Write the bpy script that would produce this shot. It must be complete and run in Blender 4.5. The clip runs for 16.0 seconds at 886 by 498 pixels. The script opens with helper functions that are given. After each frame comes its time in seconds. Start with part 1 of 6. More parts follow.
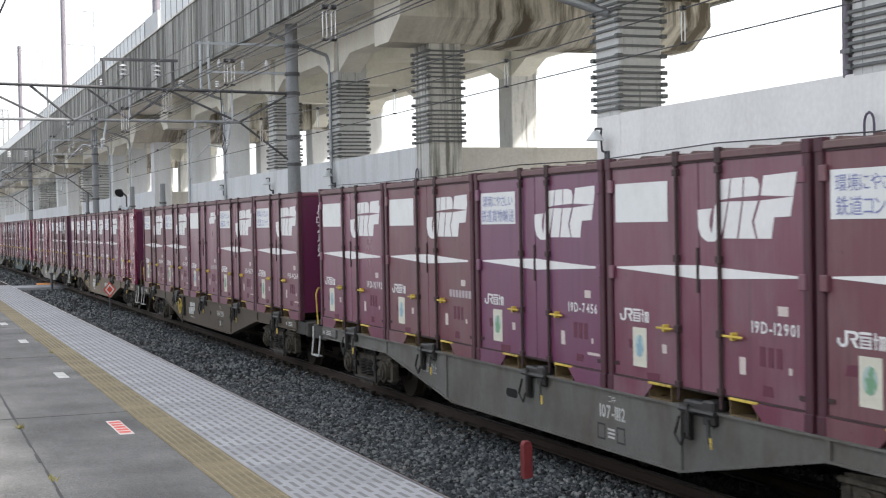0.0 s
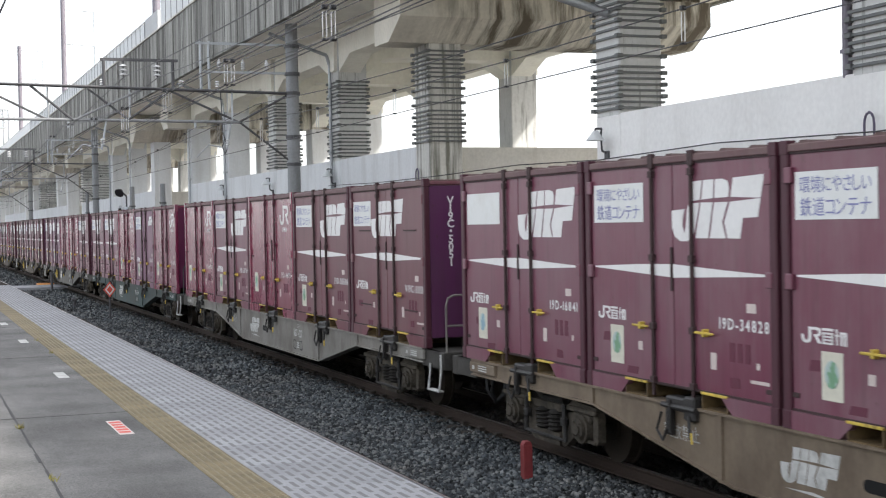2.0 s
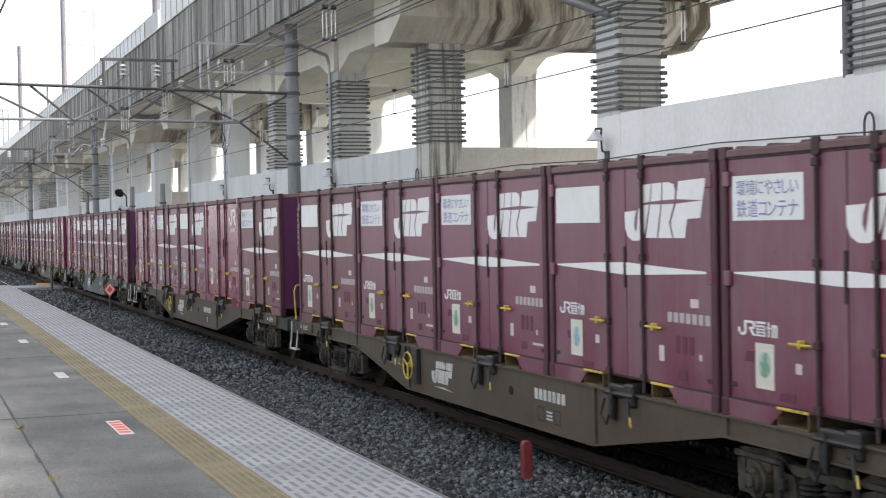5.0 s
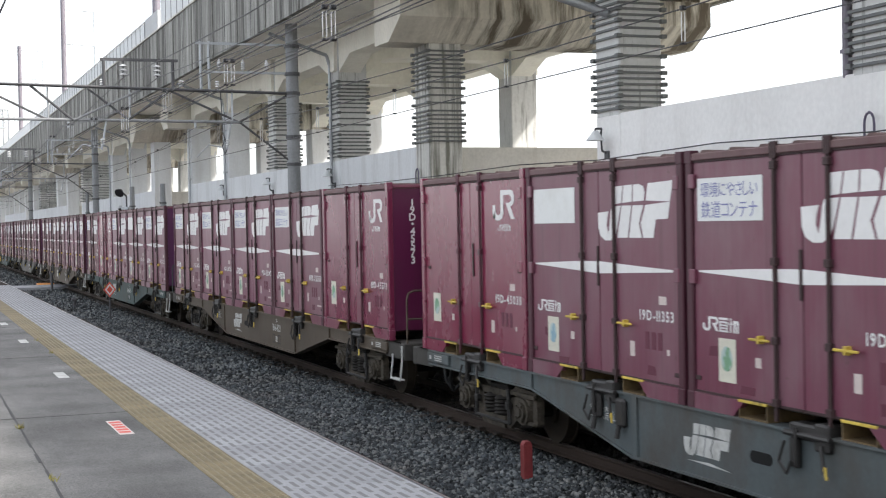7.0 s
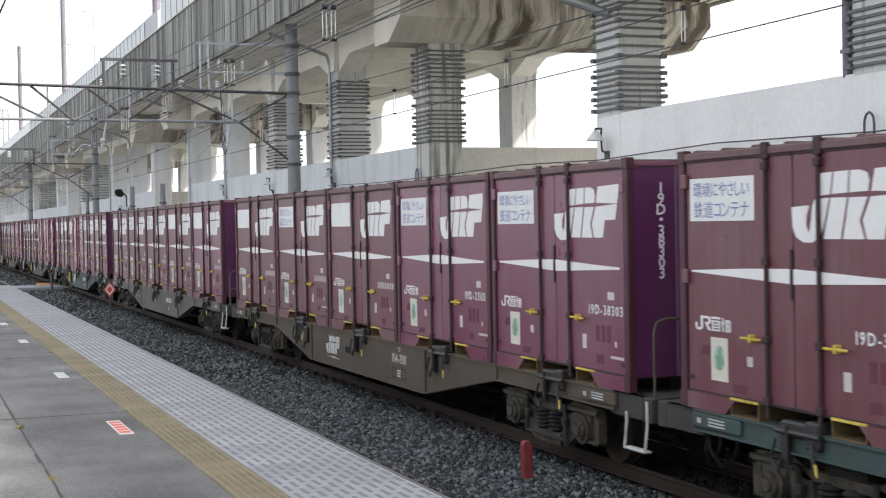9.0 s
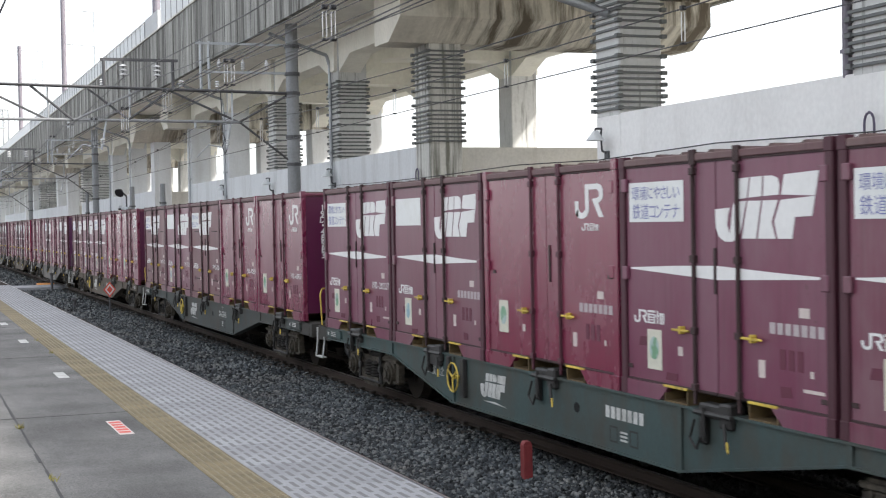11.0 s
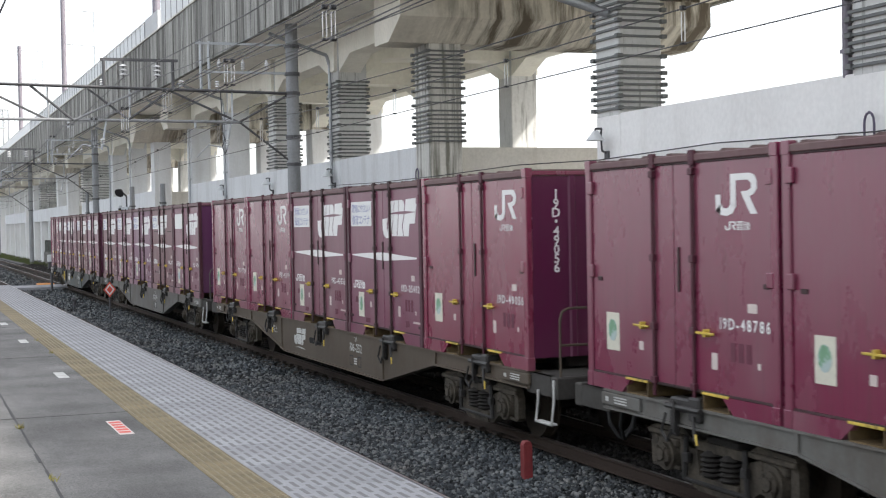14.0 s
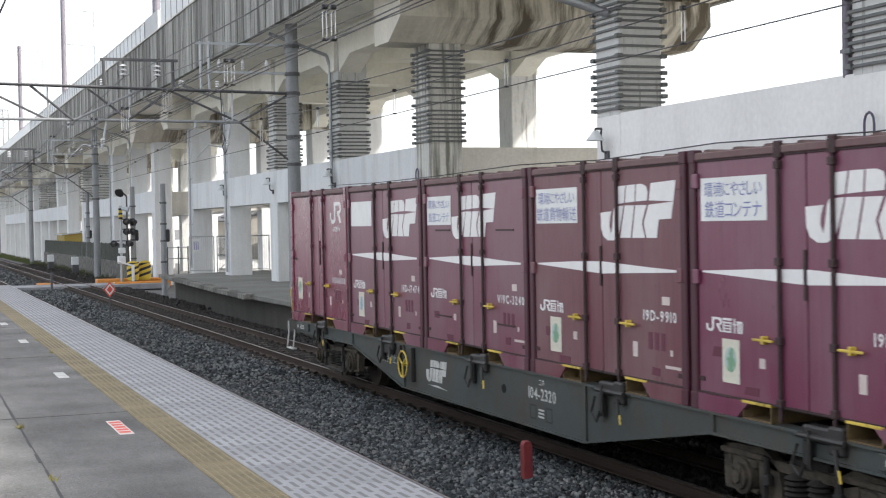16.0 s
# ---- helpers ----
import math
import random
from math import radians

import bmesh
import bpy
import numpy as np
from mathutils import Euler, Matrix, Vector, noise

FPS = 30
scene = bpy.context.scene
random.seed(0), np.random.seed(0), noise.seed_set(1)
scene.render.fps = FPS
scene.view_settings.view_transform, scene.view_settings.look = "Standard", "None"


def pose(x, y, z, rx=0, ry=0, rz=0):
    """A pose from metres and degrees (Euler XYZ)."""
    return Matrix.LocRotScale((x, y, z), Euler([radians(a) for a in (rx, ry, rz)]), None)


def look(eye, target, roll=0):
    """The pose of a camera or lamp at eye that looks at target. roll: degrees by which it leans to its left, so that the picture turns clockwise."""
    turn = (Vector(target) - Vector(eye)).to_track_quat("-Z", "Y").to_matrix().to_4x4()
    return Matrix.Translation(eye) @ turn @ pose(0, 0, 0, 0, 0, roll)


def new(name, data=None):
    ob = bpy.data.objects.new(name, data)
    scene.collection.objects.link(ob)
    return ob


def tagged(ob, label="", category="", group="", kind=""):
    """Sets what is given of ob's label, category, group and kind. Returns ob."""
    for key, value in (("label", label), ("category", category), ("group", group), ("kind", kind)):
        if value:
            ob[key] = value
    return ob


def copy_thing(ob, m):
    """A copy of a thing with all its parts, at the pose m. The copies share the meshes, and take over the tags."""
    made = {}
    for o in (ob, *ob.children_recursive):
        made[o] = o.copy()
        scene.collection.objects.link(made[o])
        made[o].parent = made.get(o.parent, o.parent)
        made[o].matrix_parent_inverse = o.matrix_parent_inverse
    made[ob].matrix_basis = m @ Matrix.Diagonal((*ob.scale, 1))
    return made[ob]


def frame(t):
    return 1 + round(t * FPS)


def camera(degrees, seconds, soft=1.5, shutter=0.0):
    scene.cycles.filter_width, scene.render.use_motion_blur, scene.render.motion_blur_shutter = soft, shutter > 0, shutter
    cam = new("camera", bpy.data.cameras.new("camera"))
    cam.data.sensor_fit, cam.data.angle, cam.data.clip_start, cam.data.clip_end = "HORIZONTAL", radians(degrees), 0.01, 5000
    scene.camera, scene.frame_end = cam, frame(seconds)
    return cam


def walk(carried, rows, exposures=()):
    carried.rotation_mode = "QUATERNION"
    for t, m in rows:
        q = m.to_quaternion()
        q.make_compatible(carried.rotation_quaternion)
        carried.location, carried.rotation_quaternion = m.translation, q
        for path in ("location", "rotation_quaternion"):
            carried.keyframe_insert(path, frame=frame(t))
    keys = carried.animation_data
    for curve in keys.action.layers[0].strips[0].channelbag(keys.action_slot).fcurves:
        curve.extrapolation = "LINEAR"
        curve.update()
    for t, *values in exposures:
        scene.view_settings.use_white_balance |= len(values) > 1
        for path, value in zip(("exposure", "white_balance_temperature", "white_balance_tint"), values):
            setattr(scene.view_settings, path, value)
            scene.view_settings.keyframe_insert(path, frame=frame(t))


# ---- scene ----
# world: y runs along the track away from the camera, x towards the viaduct, z = 0 at rail top
EYE = (-8.385, 0.0, 2.845)
YAW, TILT, LEAN = 21.095, -1.067, 1.066
cam = camera(35.08, 16.0, soft=1.15, shutter=0.05)
aim = (EYE[0] + 100 * math.sin(radians(YAW)) * math.cos(radians(TILT)),
       EYE[1] + 100 * math.cos(radians(YAW)) * math.cos(radians(TILT)),
       EYE[2] + 100 * math.sin(radians(TILT)))
stand = look(EYE, aim, -LEAN)
walk(cam, [(0.0, stand), (16.0, stand)])
scene.view_settings.exposure = 0.34

# ---- light: thin bright overcast, a veiled sun behind the viaduct ----
SUN_TO = Vector((0.823, -0.62, 1.0)).normalized()
sky_world = bpy.data.worlds.new("sky")
scene.world = sky_world
sky_world.use_nodes = True
wn = sky_world.node_tree.nodes
wl = sky_world.node_tree.links
wn.clear()
sky = wn.new("ShaderNodeTexSky")
sky.sky_type = "NISHITA"
sky.sun_disc = False
sky.sun_elevation = math.asin(SUN_TO.z)
sky.sun_rotation = math.atan2(SUN_TO.x, SUN_TO.y)
sky.dust_density = 4.0
bg_sky = wn.new("ShaderNodeBackground")
bg_sky.inputs["Strength"].default_value = 0.10
bg_cloud = wn.new("ShaderNodeBackground")
bg_cloud.inputs["Color"].default_value = (0.975, 0.985, 1.0, 1)
bg_cloud.inputs["Strength"].default_value = 1.0
add = wn.new("ShaderNodeAddShader")
wout = wn.new("ShaderNodeOutputWorld")
wl.new(sky.outputs[0], bg_sky.inputs["Color"])
wl.new(bg_sky.outputs[0], add.inputs[0])
wl.new(bg_cloud.outputs[0], add.inputs[1])
wl.new(add.outputs[0], wout.inputs["Surface"])
sun = new("sun", bpy.data.lights.new("sun", "SUN"))
sun.data.energy = 5.0
sun.data.angle = radians(2.0)
sun.data.color = (1.0, 0.95, 0.88)
sun.matrix_world = look(SUN_TO * 50, (0, 0, 0))

# ---- materials ----
def material(name, color, rough=0.8, metal=0.0, grain=40.0, vary=0.25, bump=0.15, stain=None, stain_amount=0.0,
             stain_scale=(0.6, 0.6, 0.6), stain_cut=(0.45, 0.75), random_tint=0.0, spec=0.4, coords="Object", islands=0.0):
    """A surface with fine grain, broad patches, an optional stain colour and fine relief."""
    m = bpy.data.materials.new(name)
    m.use_nodes = True
    n, l = m.node_tree.nodes, m.node_tree.links
    b = n["Principled BSDF"]
    b.inputs["Roughness"].default_value = rough
    b.inputs["Metallic"].default_value = metal
    b.inputs["Specular IOR Level"].default_value = spec
    co = n.new("ShaderNodeTexCoord")
    fine = n.new("ShaderNodeTexNoise")
    fine.inputs["Scale"].default_value = grain
    fine.inputs["Detail"].default_value = 6
    l.new(co.outputs[coords], fine.inputs["Vector"])
    broad = n.new("ShaderNodeTexNoise")
    broad.inputs["Scale"].default_value = 0.9
    broad.inputs["Detail"].default_value = 4
    l.new(co.outputs[coords], broad.inputs["Vector"])
    mix = n.new("ShaderNodeMath")
    mix.operation = "ADD"
    l.new(fine.outputs["Fac"], mix.inputs[0])
    l.new(broad.outputs["Fac"], mix.inputs[1])
    span = n.new("ShaderNodeMapRange")
    span.inputs["From Min"].default_value = 0.6
    span.inputs["From Max"].default_value = 1.4
    span.inputs["To Min"].default_value = 1 - vary
    span.inputs["To Max"].default_value = 1 + vary
    l.new(mix.outputs[0], span.inputs["Value"])
    tone = n.new("ShaderNodeVectorMath")
    tone.operation = "SCALE"
    tone.inputs[0].default_value = color[:3]
    l.new(span.outputs[0], tone.inputs["Scale"])
    last = tone.outputs[0]
    if stain:
        mp = n.new("ShaderNodeMapping")
        mp.inputs["Scale"].default_value = stain_scale
        l.new(co.outputs[coords], mp.inputs["Vector"])
        st = n.new("ShaderNodeTexNoise")
        st.inputs["Scale"].default_value = 1.0
        st.inputs["Detail"].default_value = 8
        st.inputs["Roughness"].default_value = 0.65
        l.new(mp.outputs[0], st.inputs["Vector"])
        cut = n.new("ShaderNodeMapRange")
        cut.inputs["From Min"].default_value, cut.inputs["From Max"].default_value = stain_cut
        cut.inputs["To Max"].default_value = stain_amount
        l.new(st.outputs["Fac"], cut.inputs["Value"])
        mx = n.new("ShaderNodeMix")
        mx.data_type = "RGBA"
        l.new(cut.outputs[0], mx.inputs["Factor"])
        l.new(last, mx.inputs["A"])
        mx.inputs["B"].default_value = (*stain, 1)
        last = mx.outputs["Result"]
    if random_tint:
        info = n.new("ShaderNodeObjectInfo")
        rr = n.new("ShaderNodeMapRange")
        rr.inputs["To Min"].default_value = 1 - random_tint
        rr.inputs["To Max"].default_value = 1 + random_tint
        l.new(info.outputs["Random"], rr.inputs["Value"])
        sc = n.new("ShaderNodeVectorMath")
        sc.operation = "SCALE"
        l.new(last, sc.inputs[0])
        l.new(rr.outputs[0], sc.inputs["Scale"])
        last = sc.outputs[0]
    if islands:
        geo = n.new("ShaderNodeNewGeometry")
        ri = n.new("ShaderNodeMapRange")
        ri.inputs["To Min"].default_value = 1 - islands
        ri.inputs["To Max"].default_value = 1 + islands
        l.new(geo.outputs["Random Per Island"], ri.inputs["Value"])
        si = n.new("ShaderNodeVectorMath")
        si.operation = "SCALE"
        l.new(last, si.inputs[0])
        l.new(ri.outputs[0], si.inputs["Scale"])
        last = si.outputs[0]
    l.new(last, b.inputs["Base Color"])
    if bump:
        bp = n.new("ShaderNodeBump")
        bp.inputs["Strength"].default_value = bump
        bp.inputs["Distance"].default_value = 0.01
        l.new(fine.outputs["Fac"], bp.inputs["Height"])
        l.new(bp.outputs[0], b.inputs["Normal"])
    return m


CONCRETE = material("concrete", (0.58, 0.565, 0.52), 0.9, grain=14, vary=0.14, stain=(0.22, 0.19, 0.14), stain_amount=0.45, stain_scale=(1.6, 1.6, 0.18), stain_cut=(0.5, 0.8))
CONCRETE_WHITE = material("pale_painted_concrete", (0.65, 0.668, 0.68), 0.85, grain=10, vary=0.08, stain=(0.34, 0.33, 0.31), stain_amount=0.5, stain_scale=(1.6, 1.6, 0.2), stain_cut=(0.5, 0.8))
PARAPET = material("stained_parapet", (0.36, 0.36, 0.335), 0.9, grain=12, vary=0.2, stain=(0.05, 0.047, 0.042), stain_amount=0.9, stain_scale=(1.0, 2.2, 0.10), stain_cut=(0.37, 0.60))
STEEL = material("galvanised_steel", (0.42, 0.44, 0.46), 0.5, 0.6, grain=30, vary=0.15)
STEEL_DARK = material("weathered_steel", (0.10, 0.10, 0.105), 0.6, 0.4, grain=30, vary=0.25)
BALLAST = material("ballast_stone", (0.062, 0.068, 0.071), 0.92, grain=60, vary=0.35, stain=(0.085, 0.072, 0.06), stain_amount=0.35, stain_scale=(0.5, 0.5, 0.5), islands=0.5)
# brake dust plus the shade under the train, both in the stone colour
BALLAST_DUST_SHADE = material("dusty_shaded_ballast_stone", (0.030, 0.028, 0.027), 0.9, grain=60, vary=0.35, stain=(0.04, 0.028, 0.02), stain_amount=0.5, stain_scale=(0.5, 0.5, 0.5), islands=0.4)
GROUND = material("ground_gravel", (0.12, 0.12, 0.12), 0.95, grain=25, vary=0.4, bump=0.6)
ASPHALT = material("platform_asphalt", (0.15, 0.148, 0.143), 0.88, grain=75, vary=0.75, bump=0.7, stain=(0.062, 0.06, 0.058), stain_amount=0.75, stain_scale=(1.1, 0.30, 1), stain_cut=(0.42, 0.72))
RUST = material("rail_rust", (0.05, 0.034, 0.026), 0.85, 0.2, grain=60, vary=0.3)
PURPLE = material("container_maroon", (0.17, 0.038, 0.06), 0.45, grain=20, vary=0.12, stain=(0.20, 0.13, 0.15), stain_amount=0.35, stain_scale=(1.5, 1.5, 0.5), random_tint=0.12)
# end beam colour darkened to hold the shade at the wagon ends
END_SHADE_GRIME = material("shaded_grimy_end_beam", (0.050, 0.047, 0.042), 0.85, grain=22, vary=0.25, stain=(0.025, 0.02, 0.016), stain_amount=0.7, stain_scale=(2, 2, 2))
UNDER = material("underframe_dirt", (0.026, 0.023, 0.02), 0.9, grain=25, vary=0.3)
PLATE = material("platform_edge_slab", (0.285, 0.29, 0.305), 0.85, grain=50, vary=0.2, stain=(0.15, 0.15, 0.155), stain_amount=0.7, stain_scale=(1.6, 0.5, 1), random_tint=0.07)
YELLOW_TILE = material("tactile_tile", (0.185, 0.15, 0.085), 0.85, grain=50, vary=0.3, stain=(0.085, 0.07, 0.05), stain_amount=0.8, stain_scale=(3, 3, 3), random_tint=0.2)
ROOF_DUST = material("dusty_roof", (0.13, 0.085, 0.08), 0.85, grain=20, vary=0.3)
NOTICE_PALE = material("pale_notice", (0.58, 0.50, 0.47), 0.5, grain=25, vary=0.12, bump=0.0)
def coat(name, color, rough, spec, dust, dust_amount, grime_amount, chips=0.55):
    """Sprayed container paint: dusty patches, rain streaks, rust chips, slightly dented sheet."""
    m = bpy.data.materials.new(name)
    m.use_nodes = True
    n, l = m.node_tree.nodes, m.node_tree.links
    b = n["Principled BSDF"]
    b.inputs["Specular IOR Level"].default_value = spec
    co = n.new("ShaderNodeTexCoord")
    info = n.new("ShaderNodeObjectInfo")
    away = n.new("ShaderNodeMath")
    away.operation = "MULTIPLY"
    away.inputs[1].default_value = 60.0
    l.new(info.outputs["Random"], away.inputs[0])
    shift = n.new("ShaderNodeVectorMath")
    shift.operation = "ADD"
    l.new(co.outputs["Object"], shift.inputs[0])
    l.new(away.outputs[0], shift.inputs[1])

    def layer(stretch, low, high, amount, detail=6.0):
        mp = n.new("ShaderNodeMapping")
        mp.inputs["Scale"].default_value = stretch
        l.new(shift.outputs[0], mp.inputs["Vector"])
        no = n.new("ShaderNodeTexNoise")
        no.inputs["Scale"].default_value = 1.0
        no.inputs["Detail"].default_value = detail
        no.inputs["Roughness"].default_value = 0.62
        l.new(mp.outputs[0], no.inputs["Vector"])
        mr = n.new("ShaderNodeMapRange")
        mr.inputs["From Min"].default_value, mr.inputs["From Max"].default_value = low, high
        mr.inputs["To Max"].default_value = amount
        l.new(no.outputs["Fac"], mr.inputs["Value"])
        return no.outputs["Fac"], mr.outputs[0]

    last = None
    broad, dusty = layer((1.3, 1.3, 0.7), 0.42, 0.72, dust_amount)
    _, streak = layer((9.0, 9.0, 0.55), 0.54, 0.78, grime_amount * 0.7)
    _, wash = layer((26.0, 26.0, 0.9), 0.45, 0.75, dust_amount * 0.3)
    _, chip = layer((11.0, 11.0, 9.0), 0.66, 0.70, chips, 9.0)
    for fac, tint in ((dusty, dust), (wash, dust), (streak, (0.045, 0.022, 0.022)), (chip, (0.055, 0.026, 0.018))):
        mx = n.new("ShaderNodeMix")
        mx.data_type = "RGBA"
        l.new(fac, mx.inputs["Factor"])
        mx.inputs["A"].default_value = (*color, 1)
        if last:
            l.new(last, mx.inputs["A"])
        mx.inputs["B"].default_value = (*tint, 1)
        last = mx.outputs["Result"]
    l.new(last, b.inputs["Base Color"])
    gl = n.new("ShaderNodeMapRange")
    gl.inputs["From Min"].default_value, gl.inputs["From Max"].default_value = 0.3, 0.7
    gl.inputs["To Min"].default_value, gl.inputs["To Max"].default_value = rough - 0.08, rough + 0.16
    l.new(broad, gl.inputs["Value"])
    l.new(gl.outputs[0], b.inputs["Roughness"])
    dent, _ = layer((1.6, 1.6, 0.9), 0.0, 1.0, 1.0, 1.5)
    bp = n.new("ShaderNodeBump")
    bp.inputs["Strength"].default_value = 0.3
    bp.inputs["Distance"].default_value = 0.018
    l.new(dent, bp.inputs["Height"])
    l.new(bp.outputs[0], b.inputs["Normal"])
    return m


MAROON_COATS = [
    coat("maroon_dull", (0.148, 0.032, 0.062), 0.36, 0.6, (0.225, 0.15, 0.165), 0.55, 0.55),
    coat("maroon_brown", (0.137, 0.037, 0.053), 0.42, 0.5, (0.20, 0.135, 0.135), 0.62, 0.75, 0.75),
    coat("maroon_clean", (0.154, 0.029, 0.068), 0.34, 0.6, (0.215, 0.125, 0.15), 0.5, 0.45),
]
RED_COATS = [
    coat("maroon_gloss", (0.192, 0.021, 0.057), 0.22, 1.0, (0.22, 0.10, 0.12), 0.35, 0.30, 0.3),
    coat("maroon_gloss_dark", (0.172, 0.019, 0.057), 0.25, 0.95, (0.19, 0.095, 0.11), 0.42, 0.45, 0.4),
]
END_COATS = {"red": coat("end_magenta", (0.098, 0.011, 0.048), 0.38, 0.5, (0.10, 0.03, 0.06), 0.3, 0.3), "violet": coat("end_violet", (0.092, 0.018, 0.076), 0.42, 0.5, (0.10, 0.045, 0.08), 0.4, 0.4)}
GRIMY_COAT = coat("grimy_maroon", (0.062, 0.014, 0.026), 0.5, 0.4, (0.085, 0.04, 0.045), 0.4, 0.6, 0.7)
DUSTY_RAIL = coat("dusty_rail", (0.125, 0.06, 0.065), 0.55, 0.4, (0.19, 0.14, 0.13), 0.7, 0.5, 0.6)
RED_BAR = material("maroon_bar", (0.070, 0.014, 0.026), 0.5, grain=30, vary=0.3)
LABEL_CARD = material("label_card", (0.62, 0.60, 0.50), 0.5, grain=20, vary=0.12, bump=0.0)
VIOLET_COAT = coat("maroon_violet", (0.140, 0.030, 0.084), 0.38, 0.6, (0.18, 0.11, 0.16), 0.4, 0.5)
HALF_WHITE = material("half_white_paint", (0.44, 0.38, 0.39), 0.6, grain=18, vary=0.2, bump=0.0)
WHITE_PAINT = material("white_paint", (0.74, 0.73, 0.72), 0.55, grain=18, vary=0.06, stain=(0.45, 0.38, 0.36), stain_amount=0.4, stain_scale=(4, 4, 1.5), stain_cut=(0.55, 0.8), bump=0.03)
WORN_WHITE = material("worn_white_paint", (0.50, 0.50, 0.48), 0.7, grain=22, vary=0.2, stain=(0.2, 0.19, 0.17), stain_amount=0.7, stain_scale=(5, 5, 5), bump=0.05)
WHITE_BOARD = material("white_board", (0.70, 0.71, 0.70), 0.4, grain=15, vary=0.04, stain=(0.5, 0.48, 0.42), stain_amount=0.4, stain_scale=(3, 3, 3), bump=0.0)
BLUE_PRINT = material("blue_print", (0.20, 0.21, 0.42), 0.5, vary=0.05, bump=0.0)
ECO_GREEN = material("green_print", (0.17, 0.33, 0.20), 0.5, vary=0.15, grain=6, bump=0.0, stain=(0.42, 0.50, 0.50), stain_amount=0.9, stain_scale=(9, 9, 9), stain_cut=(0.47, 0.56))
ECO_BLUE = material("blue_green_print", (0.24, 0.38, 0.46), 0.5, vary=0.15, grain=6, bump=0.0, stain=(0.46, 0.55, 0.52), stain_amount=0.9, stain_scale=(9, 9, 9), stain_cut=(0.46, 0.56))
FADED = material("faded_paint", (0.12, 0.028, 0.05), 0.6, vary=0.1, bump=0.0)
# grime on the bars; also colours the shadow lines drawn at the door edges
BAR_BROWN = material("grimy_bar_and_shadow", (0.046, 0.024, 0.025), 0.65, grain=30, vary=0.3)
YELLOW_WORN = material("worn_yellow", (0.58, 0.42, 0.07), 0.6, grain=25, vary=0.3, stain=(0.09, 0.06, 0.03), stain_amount=0.85, stain_scale=(7, 7, 7), stain_cut=(0.50, 0.66))
YELLOW_DIRT = material("dirty_yellow", (0.12, 0.08, 0.035), 0.75, grain=25, vary=0.3, stain=(0.05, 0.035, 0.03), stain_amount=0.8, stain_scale=(5, 5, 5))
BLACK_GAP = material("dark_opening", (0.006, 0.006, 0.006), 0.95, vary=0.1, bump=0.0)
STENCIL_DARK = material("dark_stencil", (0.035, 0.035, 0.035), 0.8, vary=0.2, bump=0.0)
LOCK_DARK = material("greasy_black", (0.025, 0.023, 0.022), 0.55, grain=40, vary=0.4)
RUBBER = material("rubber", (0.02, 0.02, 0.02), 0.6, vary=0.2)
BOGIE_DIRT = material("brake_dust", (0.088, 0.074, 0.056), 0.92, grain=30, vary=0.5, stain=(0.02, 0.017, 0.014), stain_amount=0.8, stain_scale=(5, 5, 5), stain_cut=(0.4, 0.65))
WHEEL_STEEL = material("wheel_steel", (0.06, 0.048, 0.036), 0.6, 0.4, grain=30, vary=0.3)


def wagon_paint(name, color):
    return material(name, color, 0.7, grain=22, vary=0.14, stain=(0.062, 0.040, 0.026), stain_amount=0.6, stain_scale=(1.6, 1.6, 0.9), stain_cut=(0.43, 0.68), bump=0.08)


WAGON_PAINTS = {
    "grey": wagon_paint("wagon_grey", (0.125, 0.122, 0.112)), "brown": wagon_paint("wagon_brown", (0.082, 0.064, 0.046)),
    "beige": wagon_paint("wagon_beige", (0.175, 0.135, 0.095)), "pale": wagon_paint("wagon_pale", (0.215, 0.205, 0.185)),
    "green": wagon_paint("wagon_green", (0.045, 0.072, 0.07)), "blue": wagon_paint("wagon_blue", (0.082, 0.098, 0.102)),
    "slate": wagon_paint("wagon_slate", (0.052, 0.062, 0.06)),
}
CONCRETE_CREAM = material("cream_concrete", (0.85, 0.83, 0.745), 0.9, grain=9, vary=0.10, stain=(0.40, 0.35, 0.26), stain_amount=0.35, stain_scale=(0.8, 0.8, 0.3), stain_cut=(0.5, 0.8))
CONCRETE_STREAKED = material("streaked_concrete", (0.66, 0.63, 0.55), 0.9, grain=9, vary=0.14, stain=(0.075, 0.055, 0.032), stain_amount=0.9, stain_scale=(2.2, 0.25, 0.3), stain_cut=(0.42, 0.58))
CONCRETE_WARM = material("warm_white_concrete", (0.83, 0.825, 0.81), 0.85, grain=10, vary=0.08, stain=(0.45, 0.42, 0.37), stain_amount=0.35, stain_scale=(1.0, 1.0, 0.2), stain_cut=(0.55, 0.8))


def leak_mask(mat, x_lo, x_hi):
    """Keeps the stain of a concrete to the stretch where the deck joint leaks."""
    n, l = mat.node_tree.nodes, mat.node_tree.links
    mx = next(q for q in n if q.bl_idname == "ShaderNodeMix")
    old = mx.inputs["Factor"].links[0].from_socket
    co = n.new("ShaderNodeTexCoord")
    sep = n.new("ShaderNodeSeparateXYZ")
    l.new(co.outputs["Object"], sep.inputs[0])
    span = n.new("ShaderNodeMapRange")
    span.inputs["From Min"].default_value, span.inputs["From Max"].default_value = x_lo, x_hi
    span.inputs["To Min"].default_value = 0.12
    l.new(sep.outputs["X"], span.inputs["Value"])
    mul = n.new("ShaderNodeMath")
    mul.operation = "MULTIPLY"
    l.new(old, mul.inputs[0])
    l.new(span.outputs[0], mul.inputs[1])
    l.new(mul.outputs[0], mx.inputs["Factor"])


